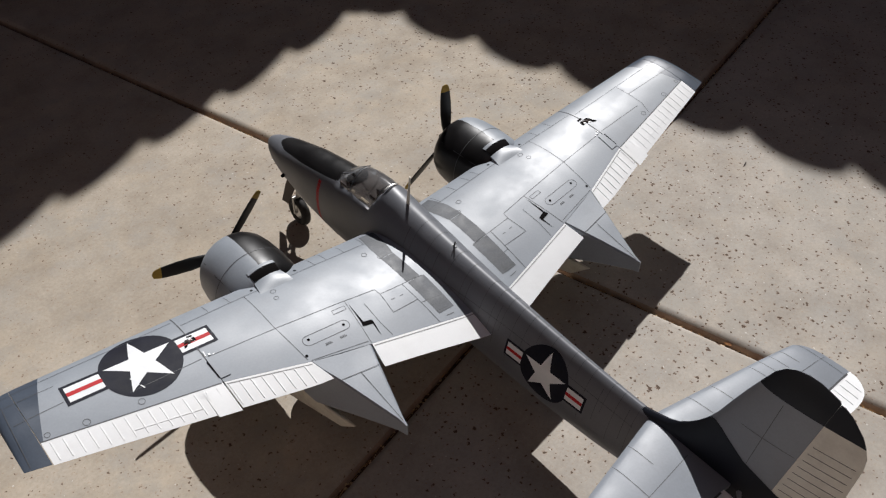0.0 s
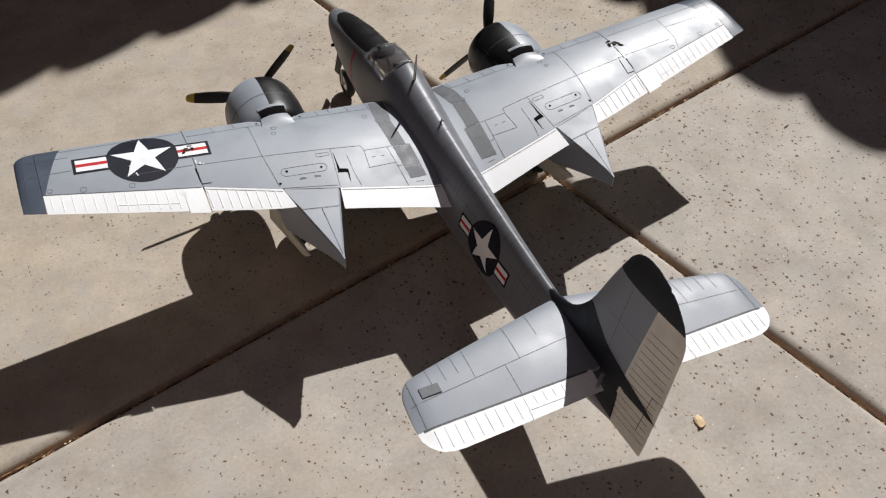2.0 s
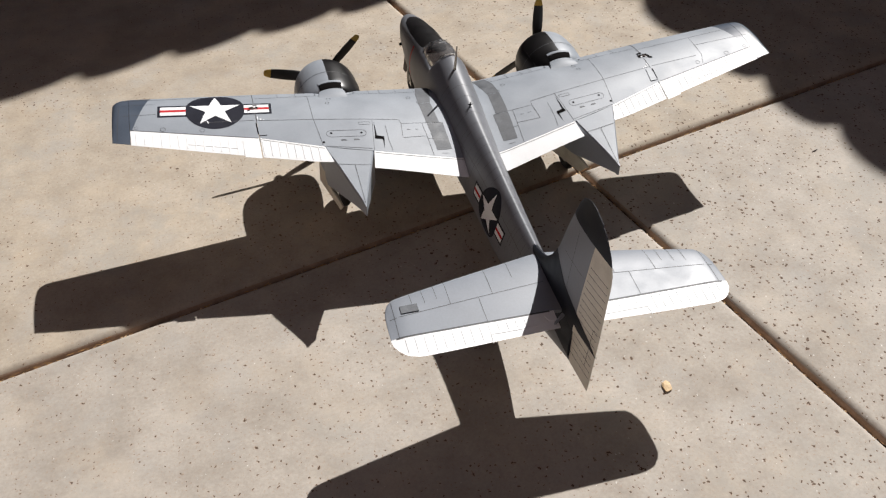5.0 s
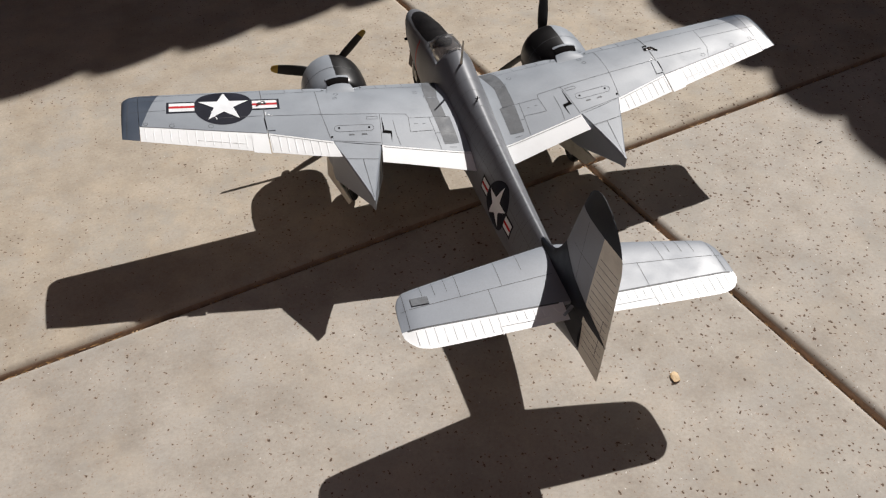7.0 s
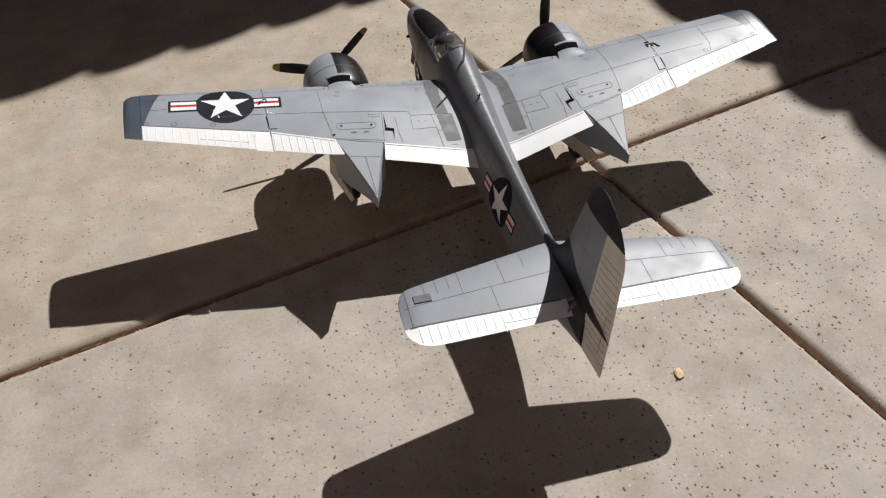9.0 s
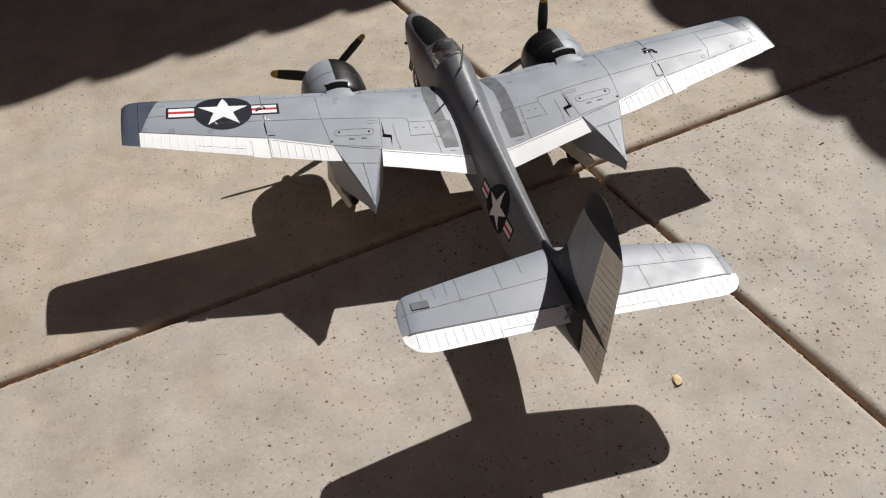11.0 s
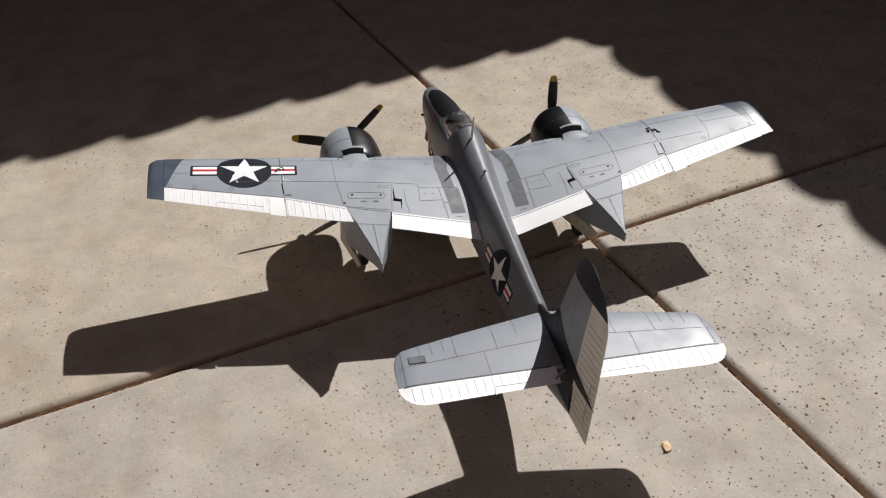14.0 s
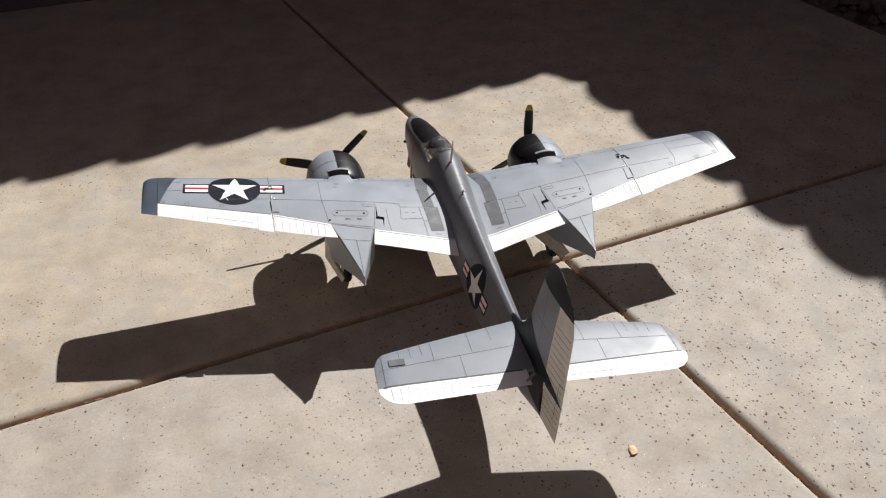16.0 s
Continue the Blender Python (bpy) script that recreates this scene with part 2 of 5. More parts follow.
WALK = material("walkway_grey", (0.088, 0.095, 0.106), 0.6, scale=130, spread=0.35, dirt=(0.19, 0.205, 0.225), dirt_amount=0.55)
BLADE = material("propeller_black", (0.02, 0.019, 0.018), 0.42, scale=90, spread=0.2)
YELLOW = material("blade_tip_yellow", (0.5, 0.33, 0.05), 0.5, scale=200, spread=0.2)
RUBBER = material("tyre_rubber", (0.025, 0.024, 0.023), 0.8, scale=200, spread=0.3)
METAL = material("bare_metal", (0.5, 0.49, 0.47), 0.35, metal=0.9, scale=200, spread=0.2)
DARK = material("dark_recess", (0.008, 0.007, 0.007), 0.9, spec=0.05, scale=200, spread=0.3)
LEATHER = material("cockpit_interior", (0.06, 0.042, 0.034), 0.7, scale=300, spread=0.3)
SEAT = material("seat_pad", (0.5, 0.42, 0.3), 0.7, scale=300, spread=0.25)
LEAF = material("dry_leaf", (0.36, 0.16, 0.05), 0.8, scale=300, spread=0.3)
STRAW = material("dry_straw", (0.50, 0.30, 0.13), 0.75, scale=300, spread=0.4)
GLASS = glass_material()


# ---------------------------------------------------------------- builders
FINE = ("panel_line", "rib", "fastener", "warning_mark", "walkway")


def part(name, bm, mat, parent=None, label="", sharp=32, weld=True):
    """Links a bmesh as one mesh object under a thing or a part. mat: one material or a list."""
    if weld:
        bmesh.ops.recalc_face_normals(bm, faces=bm.faces)
    me = bpy.data.meshes.new(name)
    bm.to_mesh(me)
    bm.free()
    for m in (mat if isinstance(mat, (list, tuple)) else [mat]):
        me.materials.append(m)
    me.polygons.foreach_set("use_smooth", [True] * len(me.polygons))
    me.set_sharp_from_angle(angle=radians(sharp))
    ob = new(name, me)
    if parent:
        ob.parent = parent
    if label:
        tagged(ob, label)
    if name in FINE:
        tagged(ob, kind="stuff")
    return ob


def loft(rings, cap=True, closed=True):
    bm = bmesh.new()
    rows = [[bm.verts.new(p) for p in r] for r in rings]
    for a, b in zip(rows, rows[1:]):
        k = len(a)
        for i in range(k if closed else k - 1):
            j = (i + 1) % k
            bm.faces.new((a[i], a[j], b[j], b[i]))
    if cap:
        bm.faces.new(rows[0])
        bm.faces.new(rows[-1][::-1])
    return bm


def box(bm, x0, x1, y0, y1, z0, z1, bevel=0.0):
    made = bmesh.ops.create_cube(bm, size=1)["verts"]
    for v in made:
        v.co = Vector(((x0 + x1) / 2 + v.co.x * (x1 - x0), (y0 + y1) / 2 + v.co.y * (y1 - y0), (z0 + z1) / 2 + v.co.z * (z1 - z0)))
    if bevel:
        edges = list({e for v in made for e in v.link_edges})
        bmesh.ops.bevel(bm, geom=edges, offset=bevel, segments=2, affect="EDGES", profile=0.6)
    return bm


def tube(bm, a, b, ra, rb=None, seg=12, caps=True):
    a, b = Vector(a), Vector(b)
    rb = ra if rb is None else rb
    turn = (b - a).to_track_quat("Z", "Y").to_matrix()
    rows = []
    for c, r in ((a, ra), (b, rb)):
        rows.append([bm.verts.new(c + turn @ Vector((r * math.cos(2 * math.pi * i / seg), r * math.sin(2 * math.pi * i / seg), 0))) for i in range(seg)])
    for i in range(seg):
        j = (i + 1) % seg
        bm.faces.new((rows[0][i], rows[0][j], rows[1][j], rows[1][i]))
    if caps:
        bm.faces.new(rows[0][::-1])
        bm.faces.new(rows[1])
    return bm


def spun(bm, profile, centre, axis="y", seg=32, start=0.0, end=360.0, closed_profile=False):
    """Turns a profile of (along, radius) about an axis through centre."""
    full = abs(end - start) >= 360
    steps = seg if full else seg + 1
    rows = []
    for i in range(steps):
        a = radians(start + (end - start) * i / seg)
        row = []
        for along, r in profile:
            p = {"y": (r * math.cos(a), along, r * math.sin(a)), "x": (along, r * math.cos(a), r * math.sin(a)),
                 "z": (r * math.cos(a), r * math.sin(a), along)}[axis]
            row.append(bm.verts.new(Vector(centre) + Vector(p)))
        rows.append(row)
    for i in range(steps if full else steps - 1):
        a, b = rows[i], rows[(i + 1) % steps]
        k = len(a)
        for j in range(k if closed_profile else k - 1):
            bm.faces.new((a[j], a[(j + 1) % k], b[(j + 1) % k], b[j]))
    bmesh.ops.remove_doubles(bm, verts=bm.verts, dist=1e-6)
    return bm


def painted(bm, co, no, index, where=lambda c: True):
    """Cuts the mesh by a plane and gives the faces on its far side another material."""
    co, no = Vector(co), Vector(no).normalized()
    bmesh.ops.bisect_plane(bm, geom=bm.verts[:] + bm.edges[:] + bm.faces[:], plane_co=co, plane_no=no, dist=1e-7)
    for f in bm.faces:
        c = f.calc_center_median()
        if (c - co).dot(no) > 0 and where(c):
            f.material_index = index


def flat_shape(points):
    bm = bmesh.new()
    bm.faces.new([bm.verts.new((x, y, 0)) for x, y in points])
    return bm


def draped(bm, height, step=0.0025):
    """Cuts a flat shape into small cells and lays it on a surface."""
    bmesh.ops.triangulate(bm, faces=bm.faces)
    for axis in (0, 1):
        lo = min(v.co[axis] for v in bm.verts)
        hi = max(v.co[axis] for v in bm.verts)
        k = lo + step * 0.5
        while k < hi:
            co, no = Vector((0, 0, 0)), Vector((0, 0, 0))
            co[axis], no[axis] = k, 1
            bmesh.ops.bisect_plane(bm, geom=bm.verts[:] + bm.edges[:] + bm.faces[:], plane_co=co, plane_no=no, dist=1e-7)
            k += step
    for v in bm.verts:
        v.co = height(v.co.x, v.co.y)
    return bm


def strip(lines, width, height, step=0.003):
    """Thin lines laid on a surface; each line is a list of (x, y)."""
    bm = bmesh.new()
    for line in lines:
        pts = [Vector(line[0])]
        for a, b in zip(line, line[1:]):
            a, b = Vector(a), Vector(b)
            k = max(1, math.ceil((b - a).length / step))
            pts += [a.lerp(b, i / k) for i in range(1, k + 1)]
        rows = []
        for i, p in enumerate(pts):
            d = (pts[min(i + 1, len(pts) - 1)] - pts[max(i - 1, 0)]).normalized()
            side = Vector((-d.y, d.x)) * width / 2
            rows.append((bm.verts.new(height(*(p + side))), bm.verts.new(height(*(p - side)))))
        for a, b in zip(rows, rows[1:]):
            bm.faces.new((a[0], a[1], b[1], b[0]))
    return bm


def ridge(lines, width, rise, surf, step=0.003):
    """Raised tapes on a surface; surf(lift) gives the surface at a height over it."""
    low, high = surf(-0.0001), surf(rise)
    bm = bmesh.new()
    for line in lines:
        pts = [Vector(line[0])]
        for a, b in zip(line, line[1:]):
            a, b = Vector(a), Vector(b)
            k = max(1, math.ceil((b - a).length / step))
            pts += [a.lerp(b, i / k) for i in range(1, k + 1)]
        rows = []
        for i, p in enumerate(pts):
            d = (pts[min(i + 1, len(pts) - 1)] - pts[max(i - 1, 0)]).normalized()
            n_ = Vector((-d.y, d.x)) * width / 2
            rows.append([bm.verts.new(low(*(p + n_))), bm.verts.new(high(*(p + n_ * 0.6))), bm.verts.new(high(*(p - n_ * 0.6))), bm.verts.new(low(*(p - n_)))])
        for a, b in zip(rows, rows[1:]):
            for j in range(3):
                bm.faces.new((a[j], a[j + 1], b[j + 1], b[j]))
        bm.faces.new(rows[0])
        bm.faces.new(rows[-1][::-1])
    return bm


def up_normals(bm, direction=(0, 0, 1)):
    d = Vector(direction)
    bm.normal_update()
    for f in bm.faces:
        if f.normal.dot(d) < 0:
            f.normal_flip()
    return bm


def circle(cx, cy, r, k=40):
    return [(cx + r * math.cos(2 * math.pi * i / k), cy + r * math.sin(2 * math.pi * i / k)) for i in range(k)]


def star(r, turn=0.0):
    """The five kites of a star, as (x, y) about the origin."""
    kites = []
    for i in range(5):
        a = radians(90 + 72 * i + turn)
        q = r * 0.382
        kites.append([(0, 0), (q * math.cos(a - radians(36)), q * math.sin(a - radians(36))), (r * math.cos(a), r * math.sin(a)),
                      (q * math.cos(a + radians(36)), q * math.sin(a + radians(36)))])
    return kites


# ---------------------------------------------------------------- the patio
ANGLE = math.atan(0.245)
PATIO = Matrix.Translation((0.0955, 0.0185, 0)) @ Matrix.Rotation(ANGLE, 4, "Z")

# the joints cross a little out of square
SLABS = Matrix(((math.cos(ANGLE), -math.sin(radians(14.68)), 0, 0.1020), (math.sin(ANGLE), math.cos(radians(14.68)), 0, 0.0200), (0, 0, 1, 0), (0, 0, 0, 1)))


def on_slabs(bm):
    bm.transform(SLABS)
    return bm


def on_patio(bm):
    bm.transform(PATIO)
    return bm


def slab(u0, u1, v0, v1, lip=0.0062):
    """A concrete slab with tooled, rounded edges."""
    bm = bmesh.new()
    rings = []
    for k in range(10):
        a = radians(90 * k / 9)
        inset, drop = lip * (1 - math.sin(a)), lip * (1 - math.cos(a))
        rings.append((inset, drop))
    def ring(inset, z):
        return [bm.verts.new(p) for p in ((u0 + inset, v0 + inset, z), (u1 - inset, v0 + inset, z), (u1 - inset, v1 - inset, z), (u0 + inset, v1 - inset, z))]
    rows = [ring(i, -d) for i, d in rings] + [ring(0.0, -0.09)]
    bm.faces.new(rows[0])
    for k, (a, b) in enumerate(zip(rows, rows[1:])):
        for i in range(4):
            j = (i + 1) % 4
            bm.faces.new((a[i], b[i], b[j], a[j])).material_index = 1 if k > 4 else 0
    return on_slabs(bm)


ground_bm = bmesh.new()
bmesh.ops.create_grid(ground_bm, x_segments=40, y_segments=40, size=400)
for v in ground_bm.verts:
    v.co.z = -0.045
tagged(part("ground", ground_bm, SOIL, sharp=80), "dark bare soil beyond the concrete patio", "ground", kind="structure")

pavement = tagged(new("pavement"), "warm beige pitted concrete patio with dark sandy joints", "pavement", kind="structure")
GAP = 0.0013
EDGE_U = 0.715
for u0, u1, v0, v1 in ((-2.4, -GAP, GAP, 0.88), (GAP, EDGE_U, GAP, 0.88), (-2.4, -GAP, -1.63, -GAP), (GAP, EDGE_U, -1.63, -GAP)):
    part("slab", slab(u0, u1, v0, v1), [WARM_CONCRETE if v0 > 0 else CONCRETE, STAINED], pavement, sharp=3)


def joint_fill():
    """A sunken bed of sand and grit, with an uneven surface, along both joints."""
    bm = bmesh.new()
    for along in (0, 1):
        lo, hi = (-0.95, EDGE_U) if along == 0 else (-1.61, 0.85)
        k = 900
        rows = []
        for i in range(k + 1):
            s = lo + (hi - lo) * i / k
            row = []
            for w in (-0.0075, -0.003, 0.0, 0.003, 0.0075):
                z = (-0.0064 if along == 0 else -0.0052) + 0.0014 * noise.noise((s * 60, w * 200, along * 7.0)) + 0.0012 * noise.noise((s * 260, w * 400, 3.0 + along))
                if along == 1:
                    z -= 0.0009
                p = (s, w, z) if along == 0 else (w, s, z)
                row.append(bm.verts.new(p))
            rows.append(row)
        for a, b in zip(rows, rows[1:]):
            for i in range(4):
                bm.faces.new((a[i], a[i + 1], b[i + 1], b[i]))
    return up_normals(on_slabs(bm))


part("joint_sand", joint_fill(), SAND, pavement, "brown sand packed into the joints", sharp=180, weld=False)


def grit(count, seed, place_of, sizes):
    bm = bmesh.new()
    rng = random.Random(seed)
    for _ in range(count):
        c = Vector(place_of(rng))
        r = rng.uniform(*sizes)
        made = bmesh.ops.create_icosphere(bm, subdivisions=1, radius=r)["verts"]
        turn = Euler((rng.uniform(0, 6), rng.uniform(0, 6), rng.uniform(0, 6))).to_matrix()
        sc = (rng.uniform(0.6, 1.3), rng.uniform(0.6, 1.2), rng.uniform(0.4, 0.8))
        for v in made:
            p = turn @ v.co
            v.co = c + Vector((p.x * sc[0], p.y * sc[1], p.z * sc[2])) * rng.uniform(0.8, 1.2)
    return bm


def in_joint(rng):
    if rng.random() < 0.5:
        return SLABS @ Vector((rng.uniform(-0.5, 0.5), rng.gauss(0, 0.0011), -0.0052))
    return SLABS @ Vector((rng.gauss(0, 0.0011), rng.uniform(-0.45, 0.5), -0.0052))


def straw(count, seed):
    """Short dry needles and stalks lying along the joints."""
    bm = bmesh.new()
    rng = random.Random(seed)
    for _ in range(count):
        along = rng.random() < 0.5
        s_ = rng.uniform(-0.5, 0.5)
        w = rng.gauss(0, 0.0013)
        turn = rng.gauss(0, 0.35)
        d = Vector((math.cos(turn), math.sin(turn), rng.uniform(-0.15, 0.15))) if along else Vector((math.sin(turn), math.cos(turn), rng.uniform(-0.15, 0.15)))
        c = Vector((s_, w, -0.0043)) if along else Vector((w, s_, -0.0046))
        half = rng.uniform(0.0010, 0.0032)
        tube(bm, c - d * half, c + d * half, rng.uniform(0.00012, 0.0003), rng.uniform(0.0001, 0.0002), seg=5)
    return on_slabs(bm)


tagged(part("joint_straw", straw(420, 21), STRAW, pavement, "dry golden plant bits lying in the joints", sharp=60), kind="stuff")
tagged(part("joint_grit", grit(420, 11, in_joint, (0.0003, 0.0012)), TAN, pavement, "loose tan grit lying in the joints", sharp=30), kind="stuff")


def in_bed(rng):
    return PATIO @ Vector((rng.uniform(EDGE_U + 0.01, EDGE_U + 0.42), rng.uniform(-0.1, 1.3), -0.042 + rng.uniform(0, 0.012)))


tagged(part("gravel", grit(1500, 12, in_bed, (0.006, 0.016)), PEBBLE, None, sharp=30), "dark brown gravel bed beside the concrete slab", "gravel", kind="stuff")


# ---------------------------------------------------------------- an unseen low wall, added to shade the far side
WALL_H = 1.0
SHIFT_U, SHIFT_V = 0.9115, 0.508


def scallops(s, first, period):
    k = ((s - first) / period + 0.5) % 1.0
    return math.sqrt(max(0.0, 1 - (2 * k - 1) ** 2))


def wall_run(points, inward, first, period, rise):
    """An unseen wall body and a scalloped coping that casts the shadow edge, along a straight run. points: start and
    end on the patio plan.
    """
    a, b = Vector(points[0]), Vector(points[1])
    d = (b - a).normalized()
    n_ = Vector(inward).normalized()
    length = (b - a).length
    body, cap = bmesh.new(), bmesh.new()
    for bm_, z0, z1, out, depth in ((body, -0.05, WALL_H - 0.07, 0.012, 0.13),):
        q = [a - n_ * 0 + n_ * out * -1, b - n_ * out, b - n_ * depth, a - n_ * depth]
        lo = [bm_.verts.new((p.x, p.y, z0)) for p in q]
        hi = [bm_.verts.new((p.x, p.y, z1)) for p in q]
        for i in range(4):
            j = (i + 1) % 4
            bm_.faces.new((lo[i], lo[j], hi[j], hi[i]))
        bm_.faces.new(hi)
    k = int(length / 0.004)
    rows = []
    for i in range(k + 1):
        p = a + d * (length * i / k)
        s = p.dot(Vector((abs(d.x) > 0.5, abs(d.y) > 0.5)))
        h = WALL_H - rise + rise * scallops(s, first, period)
        inner, outer = p, p - n_ * 0.15
        rows.append([cap.verts.new((inner.x, inner.y, WALL_H - 0.068)), cap.verts.new((inner.x, inner.y, h)), cap.verts.new((outer.x, outer.y, h - 0.03)),
                     cap.verts.new((outer.x, outer.y, WALL_H - 0.068))])
    for r0, r1 in zip(rows, rows[1:]):
        for i in range(4):
            j = (i + 1) % 4
            cap.faces.new((r0[i], r0[j], r1[j], r1[i]))
    cap.faces.new(rows[0])
    cap.faces.new(rows[-1][::-1])
    return on_patio(body), on_patio(cap)


CORNER = (0.216 + SHIFT_U, 0.326 + SHIFT_V)
# stand-in caster: its scalloped top gives the far shadow its edge
wall = tagged(new("wall_north"), "unseen low wall with a scalloped top, added to cast the far shadow", "wall", kind="structure")
for run, inward, first, period, rise in ((((-2.298, CORNER[1]), (CORNER[0] + 0.13, CORNER[1])), (0, -1), 0.05 + SHIFT_U, 0.088, 0.044),
                                         (((CORNER[0], CORNER[1] - 0.002), (CORNER[0], -1.6)), (-1, 0), -0.03 + SHIFT_V, 0.09, 0.032)):
    body_bm, cap_bm = wall_run(run, inward, first, period, rise)
    part("wall_body", body_bm, UNSEEN_GREY, wall)
    part("coping", cap_bm, TILE, wall, "scalloped wall top that shapes the shadow edge", sharp=50)

# unseen roofs and walls, added to block sky and bounce sun into the shade
def plain_block(name, u0, u1, v0, v1, z0, z1, mat, label, category):
    bm = bmesh.new()
    box(bm, u0, u1, v0, v1, z0, z1, 0.01)
    tagged(part(name, on_patio(bm), mat), label, category, kind="structure")


plain_block("patio_roof", -2.45, 0.52, 0.30, 3.2, 2.40, 2.55, UNSEEN_GREY, "unseen grey roof added to block sky light", "roof")
plain_block("side_roof", 0.89, 4.2, -1.60, 0.55, 2.40, 2.55, UNSEEN_GREY, "unseen grey roof added to block sky light", "roof")
# neither wall is in view; one dims the near shade, one bounces sun
plain_block("wall_south", -2.45, 4.2, -1.75, -1.60, -0.05, 2.40, DIM_WALL, "unseen dark brown wall added to dim and warm the near shade", "wall")
plain_block("wall_west", -1.15, -1.00, -1.59, 0.22, -0.05, 2.60, BOUNCE_WALL, "unseen sunlit beige wall added to bounce light into the shade", "wall")
plain_block("wall_northwest", -2.45, -2.30, -1.59, 3.2, -0.05, 2.39, UNSEEN_GREY, "unseen dark grey wall added to keep the far left dim", "wall")

# ---------------------------------------------------------------- the model aircraft
aircraft = tagged(new("model_aircraft"), "grey twin-engine scale model aircraft standing on its wheels", "model aircraft")
ROLL = 0.01184
aircraft.rotation_euler = (0, ROLL, 0)

SPAN = (0.0, 0.018, 0.0745, 0.1055, 0.148, 0.232, 0.2445)
TE_Y = (-0.049, -0.0447, -0.0315, -0.0235, -0.0118, 0.0085, 0.0118)
TE_Z = (0.0620, 0.0635, 0.0728, 0.0762, 0.0802, 0.0908, 0.0920)
LE_Y = (0.0630, 0.0632, 0.0635, 0.0630, 0.0624, 0.0613, 0.0600)
LE_Z = (0.0660, 0.0672, 0.0732, 0.0767, 0.0827, 0.0928, 0.0935)
HINGE = (-0.031, -0.0284, -0.0170, -0.0092, 0.0050, 0.0218, 0.0240)
THICK = (0.16, 0.16, 0.155, 0.15, 0.14, 0.12, 0.12)


def thick(s):
    s = min(max(s, 0.0), 1.0)
    return 5 * (0.2969 * s ** 0.5 - 0.126 * s - 0.3516 * s * s + 0.2843 * s ** 3 - 0.1036 * s ** 4)


def wing_at(x):
    x = abs(x)
    return [float(np.interp(x, SPAN, a)) for a in (LE_Y, LE_Z, TE_Y, TE_Z, THICK, HINGE)]


def wing_point(x, s, top, slim=1.0):
    le_y, le_z, te_y, te_z, th, _ = wing_at(x)
    c = le_y - te_y
    z = le_z + (te_z - le_z) * s + c * (0.12 * s * (1 - s) + (th if top else -th * 0.8) * thick(s) * slim)
    return Vector((x, le_y - c * s, z))


def wing_top(lift=0.00012):
    def height(x, y):
        le_y, le_z, te_y, te_z, th, _ = wing_at(x)
        return wing_point(x, min(max((le_y - y) / (le_y - te_y), 0.0), 1.0), True) + Vector((0, 0, lift))
    return height


def hinge_s(x):
    le_y, _, te_y, _, _, h = wing_at(x)
    return (le_y - h) / (le_y - te_y)


def wing_ring(x, s0, s1, k=14, slim=1.0, shrink=0.0):
    """Section from s1 forward over the top to s0, and back below."""
    pts = []
    for top in (True, False):
        ss = [s0 + (s1 - s0) * (i / k) ** 1.8 for i in range(k + 1)]
        row = [wing_point(x, s, top, slim) for s in ss]
        pts += row[::-1] if top else row[1 if s0 == 0 else 0:]
    if shrink:
        aft = min(p.y for p in pts)
        pts = [Vector((p.x, aft + (p.y - aft) * (1 - shrink), p.z)) for p in pts]
    return pts


def spread(a, b, step=0.006):
    k = max(1, math.ceil(abs(b - a) / step))
    return [a + (b - a) * i / k for i in range(k + 1)]


def wing_panel(side):
    """The fixed inner wing, from the centre to the fold."""
    rings = [wing_ring(side * x, 0.0, hinge_s(x)) for x in spread(0.004, 0.1487)]
    return loft(rings)


def outer_panel(side):
    rings = [wing_ring(side * x, 0.0, hinge_s(x) if x < 0.2327 else 1.0) for x in spread(0.1491, 0.2326)]
    return loft(rings)


def tip_panel(side):
    rings = [wing_ring(side * x, 0.0, 0.985) for x in (0.2329, 0.236, 0.239)]
    for x, slim, shrink in ((0.2412, 0.86, 0.02), (0.2430, 0.62, 0.05), (0.2440, 0.35, 0.08), (0.2444, 0.1, 0.1)):
        rings.append(wing_ring(side * x, 0.0, 0.985, slim=slim, shrink=shrink))
    return loft(rings)


def surface(side, x0, x1, gap=0.0001, notch=None, skew=0.0, tuck=0.0):
    """A hinged trailing surface between two stations."""
    rings = []
    cuts = [notch[1] - 0.0001, notch[1] + 0.0001] if notch else []
    for x in sorted(spread(x0, x1, 0.005) + cuts):
        le_y, _, te_y, _, _, h = wing_at(x)
        s0 = (le_y - h + gap) / (le_y - te_y)
        ring = wing_ring(side * x, s0, 0.996, k=6)
        if notch and notch[0] <= x <= notch[1]:
            ring = [Vector((p.x, p.y - notch[2] * max(0.0, ((le_y - p.y) / (le_y - te_y) - s0) / (1 - s0)), p.z)) for p in ring]
        u = (x - x0) / (x1 - x0)
        ring = [Vector((p.x + side * (skew * u ** 4 - tuck * (1 - u) ** 8) * max(0.0, ((le_y - p.y) / (le_y - te_y) - s0) / (1 - s0)), p.y, p.z)) for p in ring]
        rings.append(ring)
    return loft(rings)


def aft_lines(xs, a=0.12, b=0.86):
    """Short chordwise lines over a hinged surface."""
    lines = []
    for x in xs:
        _, _, te_y, _, _, h = wing_at(x)
        lines.append([(x, h + (te_y - h) * a), (x, h + (te_y - h) * b)])
    return lines


def mirrored(lines, side):
    return [[(side * x, y) for x, y in line] for line in lines]


def ring_line(cx, cy, r):
    return circle(cx, cy, r, 18) + [circle(cx, cy, r, 18)[0]]


